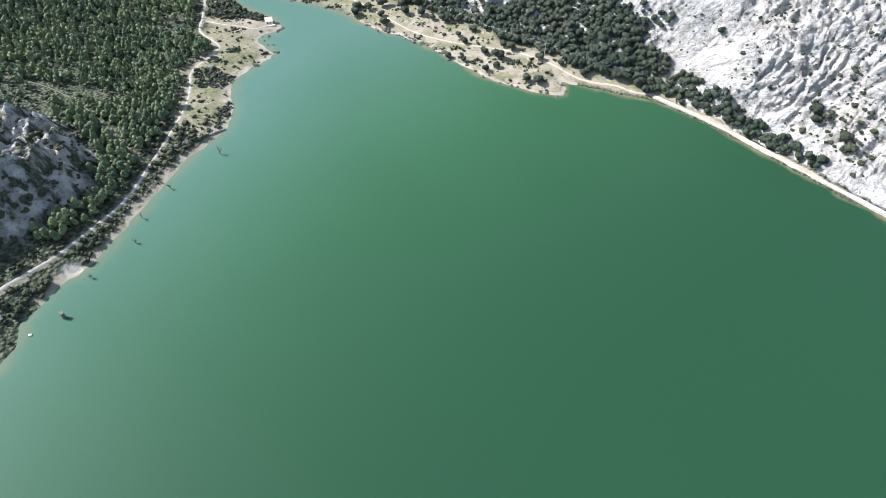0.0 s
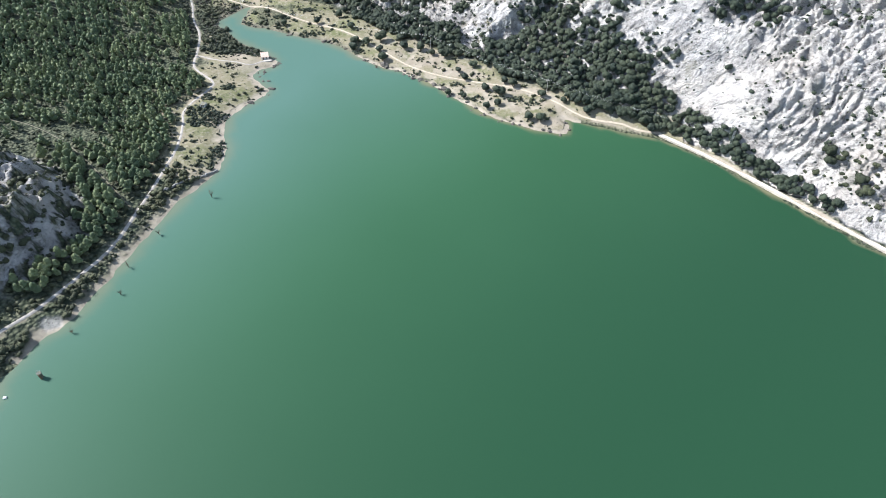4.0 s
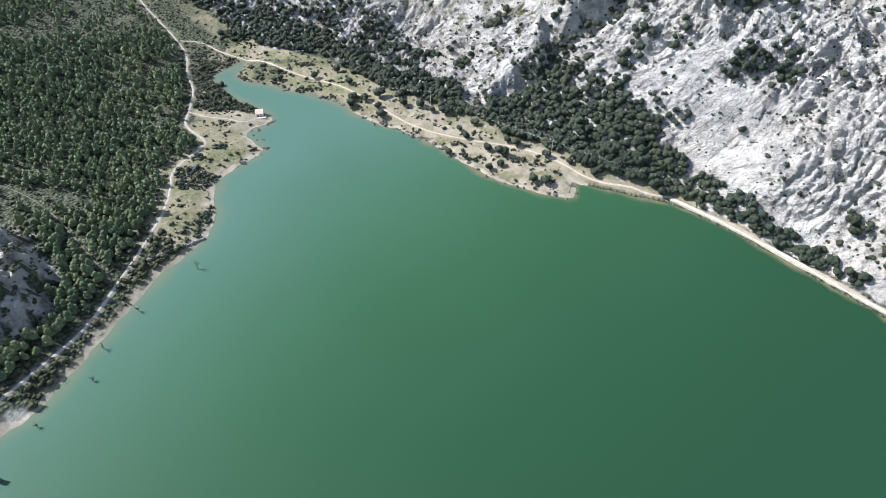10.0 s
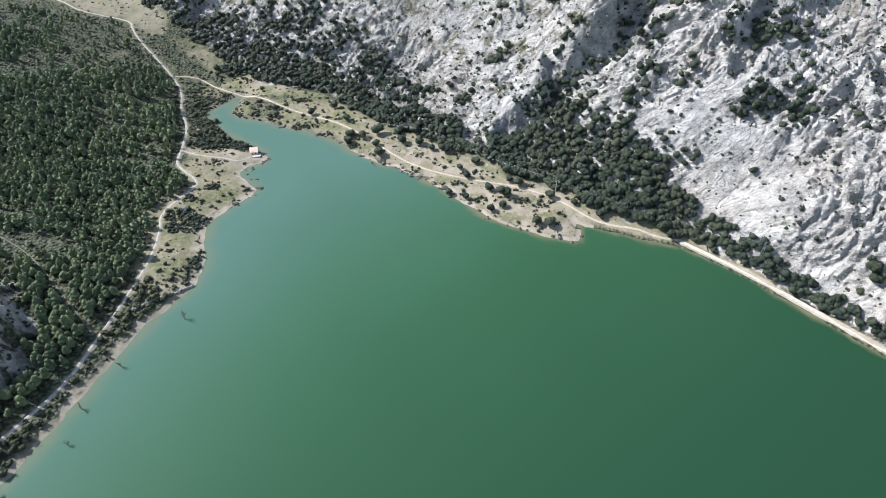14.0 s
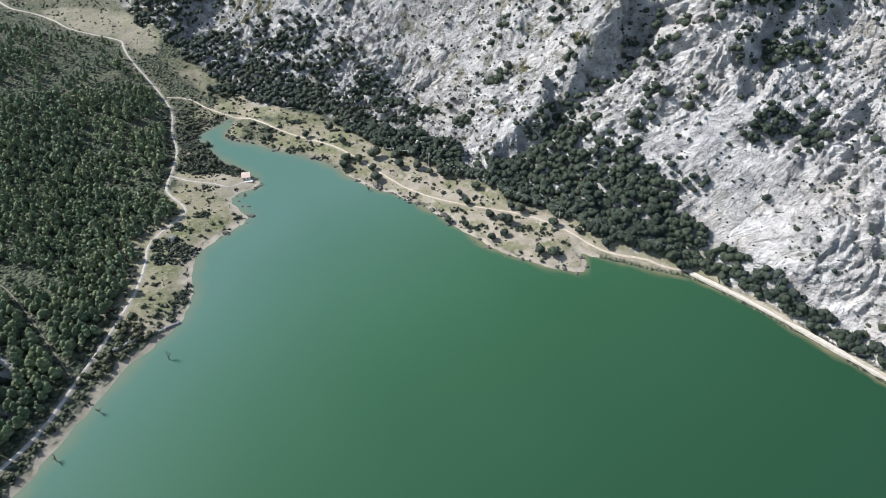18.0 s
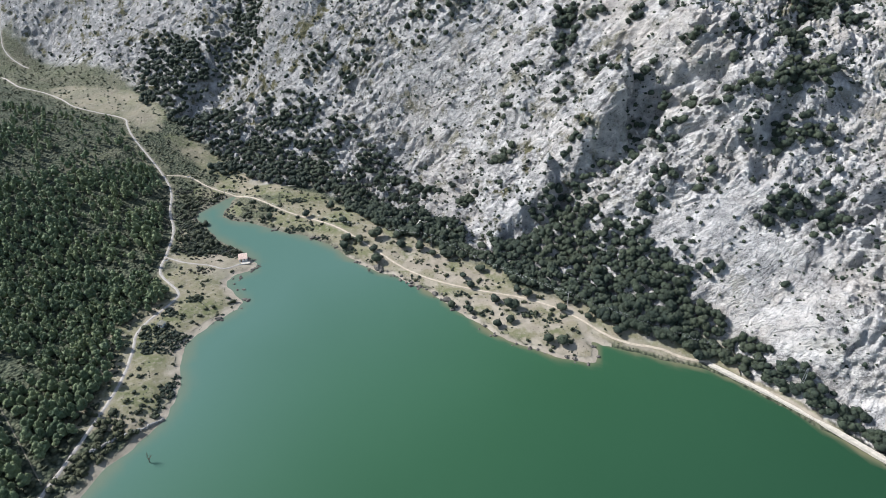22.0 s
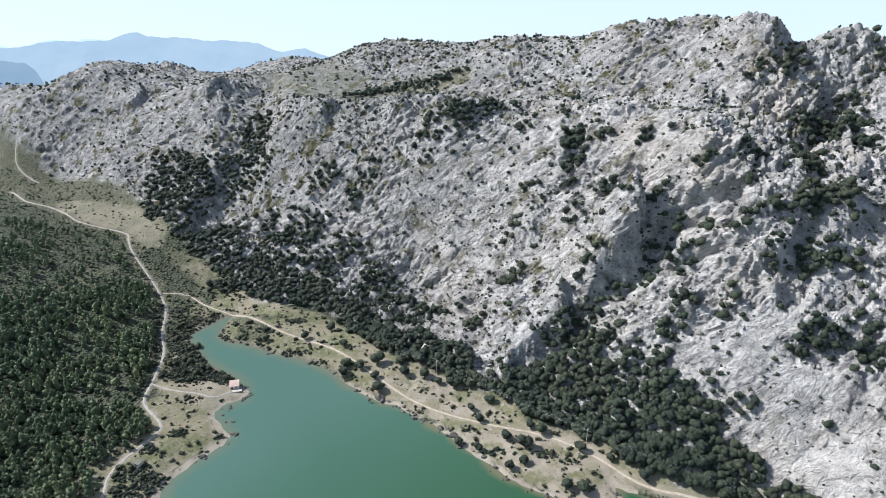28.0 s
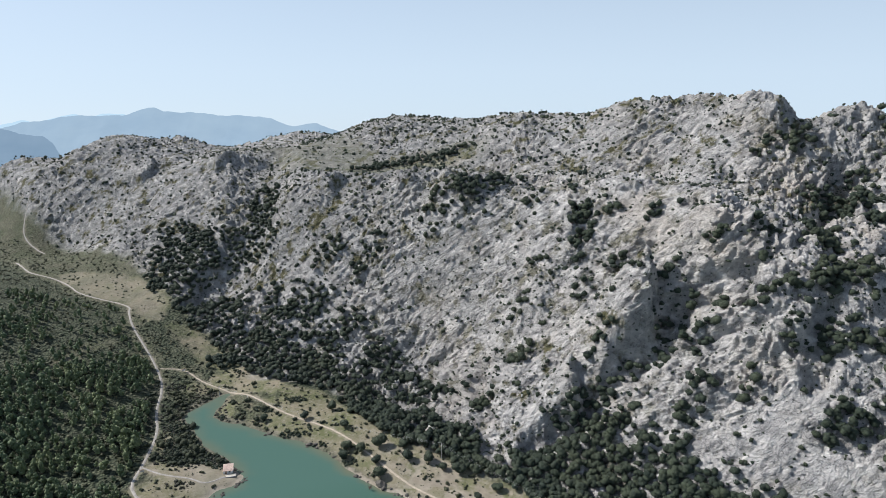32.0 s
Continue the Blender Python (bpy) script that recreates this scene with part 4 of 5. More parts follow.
# the front rows of the oak wood and of the pine wood, tree by tree
front = (ox > -30) & (ox < 125) & (oy < 440)
order = np.argsort(oy - 0.55 * np.abs(ox - 60))
pick = [k for k in order if front[k]][:150]
woods = [tree_kind("holm_oak", "oak", "dark holm oak in the dense wood at the slope's foot", "tree", "holm oaks of the wood", M_OAK_ONE, 31 + k) for k in range(4)]
oz = height(ox, oy)
used = [False] * 4
for k, n in enumerate(pick):
    place_thing(woods[k % 4], used[k % 4], ox[n], oy[n], rng.uniform(2.2, 3.2), rng, rng.uniform(0.9, 1.25), oz[n])
    used[k % 4] = True
rest = np.setdiff1d(np.arange(len(ox)), pick)
stand("holm_oak_wood", "oak", ox[rest], oy[rest], rng.uniform(1.8, 3.0, len(rest)), M_OAK, "dense dark evergreen oak wood on limestone", "wood", 41)
front = (px > -235) & (py < 345)
order = np.argsort(py - 0.4 * px)
pick = [k for k in order if front[k]][:170]
pines = [tree_kind("pine_tree", "pine", "bushy green pine at the edge of the western wood", "tree", "pines of the western wood", M_PINE_ONE, 51 + k) for k in range(4)]
pz = height(px, py)
used = [False] * 4
for k, n in enumerate(pick):
    place_thing(pines[k % 4], used[k % 4], px[n], py[n], rng.uniform(2.0, 3.4), rng, rng.uniform(0.9, 1.3), pz[n])
    used[k % 4] = True
rest = np.setdiff1d(np.arange(len(px)), pick)
stand("pine_wood", "pine", px[rest], py[rest], rng.triangular(1.2, 1.9, 3.3, len(rest)), M_PINE, "green pine wood over dark soil", "wood", 61, (1.0, 1.55))


# shrubs on the limestone
SLABS = [(118, 520, 32, 22), (160, 350, 26, 40), (150, 395, 26, 14), (140, 455, 20, 10), (70, 560, 20, 12), (185, 320, 18, 30)]


def shrub_chance(x, y):
    hill = line_distance(x, y, HILL, True)
    u, v = grain(x, y, base_height(x, y))
    hollow = smooth(0.22, 0.5, np.abs(gnoise(u / 27, v / 23, 12))) + 0.6 * smooth(0.16, 0.03, np.abs(gnoise(u / 13, v / 10, 13)))
    base = 0.62 + 0.34 * smooth(-0.25, 0.45, fbm(x, y, 34, 3, 121)) + 0.34 * smooth(70, -60, x) + 0.12 * smooth(600, 700, y) + 0.42 * hollow
    low = height(x, y, None, True)[1]
    base = base * (0.35 + 1.1 * smooth(1.6, -2.2, low))
    return base * (1 - 0.6 * blobs(x, y, SLABS)) * (1 - 0.5 * blobs(x, y, DOMES)) * (1 - 0.75 * plateau(x, y)) * smooth(-3, -10, hill) * (oak_chance(x, y) < 0.35) * (np.abs(x) < 0.62 * y + 60) * (1 - 0.6 * smooth(850, 1000, y)) * (1 - 0.6 * smooth(-200, -260, x) * smooth(700, 760, y))


sx, sy = scatter(-640, 380, 220, 1080, 3.4, shrub_chance, 13)
size = rng.gamma(2.2, 0.44, len(sx)).clip(0.35, 3.2)
near = [k for k in range(len(sx)) if sx[k] > 120 and sy[k] < 372][:80]
shrubs = [tree_kind("shrub", "bush", "low dark evergreen shrub rooted in a limestone cleft", "shrub", "shrubs on the limestone slope", M_BUSH_ONE, 71 + k) for k in range(4)]
hz = height(sx, sy)
used = [False] * 4
for k, n in enumerate(near):
    place_thing(shrubs[k % 4], used[k % 4], sx[n], sy[n], 1.3 * size[n], rng, rng.uniform(0.9, 1.3), hz[n])
    used[k % 4] = True
rest = np.setdiff1d(np.arange(len(sx)), near)
far_off = np.hypot(sx[rest], sy[rest] - 100) > 470
stand("hillside_scrub", "bush", sx[rest][~far_off], sy[rest][~far_off], 1.3 * size[rest][~far_off], M_OAK, "scattered dark shrubs over pale limestone", "scrub", 81, (0.6, 1.3), False)
stand("ridge_scrub", "bush", sx[rest][far_off], sy[rest][far_off], 0.98 * size[rest][far_off], M_OAK, "small dark shrubs dotted over the high ridge", "scrub", 82, (0.8, 1.5), False, True)


cleft_x, cleft_y = scatter(-120, 290, 255, 680, 2.6, lambda x, y: 0.55 * smooth(0.8, -2.4, height(x, y, None, True)[1]) * smooth(-3, -8, line_distance(x, y, HILL, True)) * (1 - 0.5 * blobs(x, y, SLABS)), 25)
stand("cleft_scrub", "bush", cleft_x, cleft_y, rng.uniform(0.4, 1.1, len(cleft_x)), M_OAK, "tiny dark green shrubs and tufts in limestone clefts", "scrub", 83, (0.7, 1.2), False, True)


# thick bushes on the western meadow: x, y, radius along x, radius along y
BUSHES = [(-150, 357, 9, 7), (-138, 352, 9, 6), (-145, 345, 10, 5), (-128, 318, 4, 9), (-131, 307, 3, 4), (-140, 385, 5, 3), (-152, 440, 10, 8), (-140, 437, 9, 4), (-160, 452, 9, 12),
          (-166, 470, 8, 12), (-148, 372, 5, 3), (-120, 373, 4, 2.5), (-128, 434, 9, 4), (-100, 466, 8, 3), (-60, 452, 5, 2.5), (20, 374, 5, 2), (44, 372, 5, 2.5),
          (-86, 474, 7, 3), (-122, 492, 8, 4), (-105, 502, 7, 4), (8, 392, 4, 2), (56, 366, 4, 2), (-115, 464, 8, 2.2), (-135, 475, 6, 2.5), (-150, 482, 4, 3), (-80, 455, 6, 2), (-62, 438, 5, 2), (-20, 408, 5, 2), (-38, 430, 4, 2)]


# low scrub on the west side, the shores and the hut's point
def scrub_chance(x, y):
    lake, hill, crag, track, canal = zones(x, y)
    west = smooth(2, -4, line_distance(x, y, WEST_SIDE, True)) * (0.66 + 0.32 * smooth(-0.2, 0.4, fbm(x, y, 26, 3, 131)))
    strip = smooth(1.5, 3.5, lake) * (track > 2.0) * (x > -240) * (x < -120) * (y < 302) * smooth(2, 5, lake + 2 * fbm(x, y, 8, 2, 139)) * (0.6 + 0.4 * smooth(-0.2, 0.3, fbm(x, y, 12, 2, 132)))
    point = (lake > 2) * (track > 2.2) * (x > -200) * (x < -118) * (y > 430) * (y < 515) * (0.85 * smooth(-0.3, 0.05, fbm(x, y, 16, 2, 133)) + 0.12)
    flat = (lake > 2.5) * (hill > 1) * (track > 2.2) * (x > -165) * (x < 100) * (y > 300) * (0.16 + 0.7 * smooth(0.05, 0.3, fbm(x, y, 11, 3, 134)))
    field = np.minimum.reduce([line_distance(x, y, f, True) for f in (FIELD, FIELD_OLIVE, FIELD_INLET)])
    far_bank = (y > 445) & (x > -157 + 0.36 * (517 - y)) & (x < -100)
    point = point * np.where(far_bank, 0.2, 1)
    vale = (lake > 3) * (track > 2) * (y > 500) * (x < -150) * (hill > -4) * (0.62 + 0.35 * smooth(0.0, 0.4, fbm(x, y, 24, 3, 135))) * (0.3 + 0.7 * smooth(-2, 2, field))
    vale = np.maximum(vale, 0.95 * smooth(5, 2, line_distance(x, y, STREAM)) * (lake > 2))
    cliff = smooth(4, -2, crag) * (0.25 + 0.7 * smooth(-0.15, 0.2, fbm(x, y, 9, 2, 136)))
    bank = smooth(14, 9, line_distance(x, y, SHORE_INLET[:6]) + 3 * fbm(x, y, 9, 2, 137)) * 0.9
    bank = np.maximum(bank, blobs(x, y, BUSHES) * 0.95)
    bank = np.maximum(bank, smooth(9, 6, lake) * 0.75 * smooth(-0.2, 0.2, fbm(x, y, 10, 2, 138)) * (y > 438) * (x > -150) * (x < -50) * 0.5)
    out = np.maximum.reduce([west, strip, point, flat, vale, cliff, bank])
    return out * (lake > 1.5) * (track > 2.0) * (np.hypot(x + 124, y - 427) > 9) * (np.hypot((x + 169) / 9, (y - 190) / 6) > 1)


bx, by = scatter(-560, 110, 130, 800, 3.3, scrub_chance, 14)
qx, qy = scatter(-235, -128, 135, 305, 2.5, lambda x, y: 0.6 * scrub_chance(x, y) * (line_distance(x, y, WEST_SIDE, True) > 0), 18)
bx, by = np.r_[bx, qx], np.r_[by, qy]
size = rng.gamma(4.0, 0.27, len(bx)).clip(0.45, 2.0) * np.where(blobs(bx, by, BUSHES) > 0.4, 1.3, 1.0) * np.where((bx > -205) & (by < 305) | (bx > -200) & (bx < -118) & (by > 430) & (by < 515), 1.5, 1.0)
back = (by > 430) & (bx < -205) | (bx < -300)
stand("low_scrub", "bush", bx[~back], by[~back], size[~back], M_BUSH, "low grey-green scrub and bushes on dry soil", "scrub", 91, (0.7, 1.3), False)
stand("upland_scrub", "bush", bx[back], by[back], size[back] * 0.85, M_HEATH, "grey-green scrub covering the western slope", "scrub", 92, (0.8, 1.4), False, True)


def carpet_chance(x, y):
    lake, hill, crag, track, canal = zones(x, y)
    near = np.maximum(smooth(16, 10, lake + 4 * fbm(x, y, 12, 2, 171)) * (y > 431), smooth(-0.25, 0.1, fbm(x, y, 17, 2, 133)) * (y > 440))
    near = np.maximum(near, blobs(x, y, [(-152, 431, 8, 5), (-147, 414, 7, 4), (-163, 440, 8, 8)]))
    near = near * np.where((y > 445) & (x > -157 + 0.36 * (517 - y)), 0.08, 1)
    return near * 0.85 * (lake > 1.0) * (track > 2.0) * (hill > 2) * (np.hypot(x + 126, y - 424) > 8)


cx_, cy_ = scatter(-202, -108, 405, 520, 2.0, carpet_chance, 19)
cx_, cy_ = cx_[cx_ < -122 + 0.2 * (cy_ - 420) + 8], cy_[cx_ < -122 + 0.2 * (cy_ - 420) + 8]
stand("dwarf_scrub", "bush", cx_, cy_, rng.uniform(0.8, 1.5, len(cx_)), M_SCRUB, "low dark carpet of dwarf scrub on the point", "scrub", 93, (0.5, 0.9), False, True)


wx_, wy_ = scatter(-175, 70, 295, 510, 1.7, lambda x, y: 0.9 * smooth(0.3, 0.7, blobs(x, y, BUSHES)) * (zones(x, y)[0] > 0.5) * (zones(x, y)[3] > 1.8), 20)
stand("thicket", "bush", wx_, wy_, rng.uniform(0.9, 1.9, len(wx_)), M_OAK, "dense dark evergreen thickets on the shore meadow", "scrub", 94, (0.7, 1.3), False)


# tussocks on the meadows
def tussock_chance(x, y):
    lake, hill, crag, track, canal = zones(x, y)
    return (lake > 1.5) * (hill > 0.5) * (track > 1.8) * (canal > 4) * (0.1 + 0.5 * smooth(-0.1, 0.35, fbm(x, y, 15, 3, 151)))


tx, ty = scatter(-168, 118, 300, 520, 1.9, tussock_chance, 15)
stand("tussock_grass", "bush", tx, ty, rng.uniform(0.25, 0.6, len(tx)), M_BUSH, "dry tussocks and cushion plants on stony meadow", "grass", 95, (0.5, 0.9), False)


# broken limestone blocks on the slope
def block_chance(x, y):
    hill = line_distance(x, y, HILL, True)
    return smooth(-4, -14, hill) * (0.15 + 0.6 * smooth(-0.1, 0.4, fbm(x, y, 22, 3, 161)))


kx, ky = scatter(-60, 270, 225, 620, 2.9, block_chance, 16)
kz = height(kx, ky)
rr = np.random.default_rng(17)
verts, faces = [], []
for k in range(len(kx)):
    q = rr.gamma(3.0, 0.2)
    v = STONE_V * (1 + 0.25 * rr.normal(0, 1, (12, 1)).clip(-1.3, 1.3)) * np.array([1.5, 0.8, 0.75]) * q
    a = 0.6 + rr.normal(0, 0.45)
    verts.append(np.c_[v[:, 0] * math.cos(a) - v[:, 1] * math.sin(a) + kx[k], v[:, 0] * math.sin(a) + v[:, 1] * math.cos(a) + ky[k], v[:, 2] + kz[k]])
    faces.append(STONE_F + 12 * k)
blocks = tagged(link_mesh("limestone_blocks", np.concatenate(verts), np.concatenate(faces), M_GROUND), "broken pale limestone blocks over the slope", "rocks", kind="stuff")
put_attribute(blocks, "rock", np.ones(12 * len(kx)))


# ---- far ranges, a glowing backdrop behind the place ----
def haze_glow_material(name, low, high):
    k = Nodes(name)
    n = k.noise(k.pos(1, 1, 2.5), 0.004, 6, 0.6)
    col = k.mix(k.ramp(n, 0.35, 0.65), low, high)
    # Distance haze painted as blue emission; the mountains give no light themselves.
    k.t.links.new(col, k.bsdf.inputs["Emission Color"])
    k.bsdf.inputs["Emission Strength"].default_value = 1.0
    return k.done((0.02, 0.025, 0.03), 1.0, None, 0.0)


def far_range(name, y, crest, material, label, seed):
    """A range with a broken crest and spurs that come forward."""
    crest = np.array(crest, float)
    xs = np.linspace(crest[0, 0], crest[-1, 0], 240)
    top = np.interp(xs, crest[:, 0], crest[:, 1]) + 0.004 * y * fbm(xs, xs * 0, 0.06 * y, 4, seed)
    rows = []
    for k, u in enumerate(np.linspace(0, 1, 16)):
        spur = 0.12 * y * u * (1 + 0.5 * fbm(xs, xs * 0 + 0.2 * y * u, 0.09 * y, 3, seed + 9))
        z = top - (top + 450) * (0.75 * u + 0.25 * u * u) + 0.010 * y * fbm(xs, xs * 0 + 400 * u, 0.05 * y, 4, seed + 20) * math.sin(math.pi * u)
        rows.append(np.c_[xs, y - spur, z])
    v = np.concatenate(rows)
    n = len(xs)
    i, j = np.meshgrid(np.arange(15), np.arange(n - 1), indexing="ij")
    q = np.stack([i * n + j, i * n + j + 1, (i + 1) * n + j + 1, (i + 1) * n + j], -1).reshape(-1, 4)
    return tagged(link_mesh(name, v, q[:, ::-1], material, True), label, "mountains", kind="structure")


FAR_CREST = [(-2975, -60), (-2554, -51), (-2378, -68), (-2192, -28), (-2040, -8), (-1892, -5), (-1729, 4), (-1622, 32), (-1549, 30), (-1507, 12), (-1360, 18), (-1187, -4), (-1070, -4), (-954, -10), (-840, -50), (-723, -50), (-608, -81), (-318, -159)]
FAINT_CREST = [(-3886, -143), (-3101, -127), (-2940, -97), (-2827, -115), (-2665, -74), (-2560, -44), (-2471, -70), (-2353, -55), (-2202, -70), (-1939, -122)]
HUMP_CREST = [(-1619, 24), (-1386, 47), (-1287, 56), (-1224, 47), (-1169, 41), (-1141, 15), (-1127, -16), (-1112, -55)]
far_range("backdrop", 4400, FAINT_CREST, haze_glow_material("far_haze", (0.50, 0.68, 0.82), (0.53, 0.71, 0.84)), "faint pale blue mountains at the horizon", 201)
far_range("backdrop", 3400, FAR_CREST, haze_glow_material("far_blue_haze", (0.33, 0.45, 0.57), (0.37, 0.49, 0.60)), "hazy blue mountain range behind the valley", 202)
far_range("backdrop", 1900, HUMP_CREST, haze_glow_material("mid_blue_haze", (0.22, 0.32, 0.43), (0.26, 0.36, 0.47)), "blue-grey rounded mountain beyond the valley", 203)


# ---- built things ----
M_PLASTER = plain("whitewash", (0.74, 0.71, 0.66), 0.9, 0.1, 1.2)
M_TILE = plain("roof_tile", (0.60, 0.46, 0.38), 0.9, 0.22, 1.6)
M_WOOD = plain("weathered_wood", (0.23, 0.17, 0.12), 0.9, 0.3, 2.5)
M_STEEL = plain("galvanised_steel", (0.42, 0.43, 0.44), 0.5, 0.15, 3.0, 0.8)
M_GLASS = plain("dark_glass", (0.03, 0.035, 0.04), 0.1, 0.1, 2.0)
M_CONCRETE = plain("wet_concrete", (0.16, 0.155, 0.12), 0.85, 0.35, 1.2)
M_RUST = plain("rusted_iron", (0.20, 0.12, 0.07), 0.8, 0.3, 3.0)
M_CERAMIC = plain("ceramic", (0.35, 0.36, 0.36), 0.3, 0.1, 4.0)
M_DEADWOOD = plain("dead_wood", (0.12, 0.095, 0.07), 0.95, 0.3, 3.0)


def part(name, bm, material, parent, label=""):
    me = bpy.data.meshes.new(name)
    bm.normal_update()
    bm.to_mesh(me)
    bm.free()
    me.materials.append(material)
    ob = new(name, me)
    ob.parent = parent
    return tagged(ob, label) if label else ob


def box(bm, x, y, z, sx, sy, sz, bevel=0.0, turn=0.0):
    """A block with its base at z, bevelled edges and a turn about the upright."""
    m = Matrix.Translation((x, y, z + sz / 2)) @ Matrix.Rotation(radians(turn), 4, "Z") @ Matrix.Diagonal((sx, sy, sz, 1))
    made = bmesh.ops.create_cube(bm, size=1, matrix=m)
    if bevel:
        edges = {e for v in made["verts"] for e in v.link_edges}
        bmesh.ops.bevel(bm, geom=list(edges), offset=bevel, segments=1, affect="EDGES")
    return bm


def tube(bm, a, b, ra, rb, sides=8):
    a, b = Vector(a), Vector(b)
    m = Matrix.Translation((a + b) / 2) @ (b - a).to_track_quat("Z", "Y").to_matrix().to_4x4()
    bmesh.ops.create_cone(bm, cap_ends=True, segments=sides, radius1=ra, radius2=rb, depth=(b - a).length, matrix=m)
    return bm


def ground_at(x, y):
    return float(height(np.array([x]), np.array([y]))[0])


def walls(bm, w, d, h, t, holes):
    """Four walls with thickness; the front (-y) one is cut round its openings (x0, x1, z0, z1)."""
    box(bm, 0, d / 2 - t / 2, 0, w, t, h)
    for side in (-1, 1):
        box(bm, side * (w / 2 - t / 2), 0, 0, t, d - 2 * t, h)
    x, y = -w / 2, -d / 2 + t / 2
    for x0, x1, z0, z1 in sorted(holes):
        box(bm, (x + x0) / 2, y, 0, x0 - x, t, h)
        if z0 > 0:
            box(bm, (x0 + x1) / 2, y, 0, x1 - x0, t, z0)
        box(bm, (x0 + x1) / 2, y, z1, x1 - x0, t, h - z1)
        x = x1
    box(bm, (x + w / 2) / 2, y, 0, w / 2 - x, t, h)
    return bm


def hut(name, x, y, turn, w, d, h, wall_mat, roof_mat, label, slope=0.6, tiles=True):
    top = tagged(new(name), label, "hut")
    holes = [(-w * 0.32, -w * 0.32 + 0.95, 0, 2.0), (w * 0.1, w * 0.1 + 0.8, 1.0, 1.8)]
    part("wall", walls(bmesh.new(), w, d, h, 0.35, holes), wall_mat, top)
    bm = bmesh.new()
    made = bmesh.ops.create_cube(bm, size=1, matrix=Matrix.Translation((0, 0, h + 0.08 + slope / 2)) @ Matrix.Rotation(math.atan2(slope, d), 4, "X") @ Matrix.Diagonal((w + 0.5, d + 0.7, 0.16, 1)))
    roof = part("roof", bm, roof_mat, top, "pinkish clay-tiled lean-to roof" if tiles else "flat pale roof slab")
    for side in (-1, 1):
        bm = bmesh.new()
        v = [bm.verts.new((side * (w / 2 - 0.33 * k), yy, zz)) for k in (0, 1) for yy, zz in ((-d / 2, h), (d / 2, h), (d / 2, h + slope))]
        for f in ((0, 1, 2), (3, 5, 4), (0, 3, 4, 1), (1, 4, 5, 2), (2, 5, 3, 0)):
            bm.faces.new([v[i] for i in f])
        part("gable", bm, wall_mat, top)
    if tiles:
        for k in range(int(w / 0.45)):
            bm = tube(bmesh.new(), (-w / 2 + 0.2 + 0.45 * k, -d / 2 - 0.3, h + 0.12), (-w / 2 + 0.2 + 0.45 * k, d / 2 + 0.3, h + 0.2 + slope), 0.07, 0.07, 6)
            part("tile_row", bm, roof_mat, roof)
    part("door", box(bmesh.new(), -w * 0.32 + 0.475, -d / 2 + 0.12, 0, 0.95, 0.07, 2.0), M_WOOD, top, "weathered plank door")
    win = part("window", box(bmesh.new(), w * 0.1 + 0.4, -d / 2 + 0.15, 1.0, 0.8, 0.05, 0.8), M_GLASS, top)
    part("sill", box(bmesh.new(), w * 0.1 + 0.4, -d / 2 - 0.05, 0.92, 1.0, 0.25, 0.08), M_STONE, win)
    top.matrix_basis = pose(x, y, ground_at(x, y) + 0.02, 0, 0, turn)
    return top


hut("stone_hut", -124.5, 428.5, 14, 4.9, 4.3, 2.1, M_PLASTER, M_TILE, "small whitewashed hut with a pink clay roof on the point", 1.2)
hut("shed", -148.5, 361.5, -20, 3.2, 2.6, 2.1, M_PLASTER, M_CONCRETE, "tiny whitewashed shed among bushes on the meadow", 0.25, False)
yard = tagged(new("terrace"), "low stone terrace in front of the hut", "terrace")
part("slab", box(bmesh.new(), 0, 0, -0.4, 8.5, 3.0, 0.55, 0.05), M_CANAL, yard)
for k in range(9):
    part("edge_stone", box(bmesh.new(), -4.0 + k, -1.45, 0.15, 0.92, 0.4, 0.35 + 0.05 * (k % 3), 0.06), M_STONE, yard)
yard.matrix_basis = pose(-123.6, 424.4, ground_at(-123.6, 424.4), 0, 0, 14)


def utility_pole(x, y, turn, tall, label):
    top = tagged(new("utility_pole"), label, "pole", "poles along the shore path")
    part("mast", tube(bmesh.new(), (0, 0, -0.4), (0, 0, tall), 0.19, 0.12), M_STONE, top, "grey concrete mast")
    part("crossarm", box(bmesh.new(), 0, 0, tall - 0.9, 2.2, 0.12, 0.14), M_STEEL, top)
    for k in (-1, 0, 1):
        ins = part("insulator", tube(bmesh.new(), (k * 0.95, 0, tall - 0.76), (k * 0.95, 0, tall - 0.42), 0.09, 0.05, 6), M_CERAMIC, top)
    part("stay", tube(bmesh.new(), (0, 0.1, tall * 0.75), (0, 2.4, 0), 0.02, 0.02, 4), M_STEEL, top)
    top.matrix_basis = pose(x, y, ground_at(x, y), 0, 0, turn)
    return top


utility_pole(66, 377.5, 35, 9.0, "thin concrete power pole beside the shore path")
utility_pole(-9, 438.5, 40, 9.5, "thin concrete power pole at the edge of the oak wood")
utility_pole(-160, 512, 60, 8.0, "thin concrete power pole near the footbridge")

def wires(a, b, za, zb, turn):
    """Three sagging cables between two masts, as one power line."""
    top = tagged(new("power_line"), "thin grey cables slung between two power poles", "cable", "cables along the shore")
    a, b = Vector((*a, ground_at(*a) + za)), Vector((*b, ground_at(*b) + zb))
    for k in (-1, 0, 1):
        off = Vector((math.cos(radians(turn)), math.sin(radians(turn)), 0)) * 0.95 * k
        line = [a.lerp(b, u / 12) + off - Vector((0, 0, 0.1 * (b - a).length * (u / 12) * (1 - u / 12))) for u in range(13)]
        bm = bmesh.new()
        for p, q in zip(line, line[1:]):
            tube(bm, p, q, 0.011, 0.011, 4)
        part("cable", bm, M_STEEL, top)
    return top


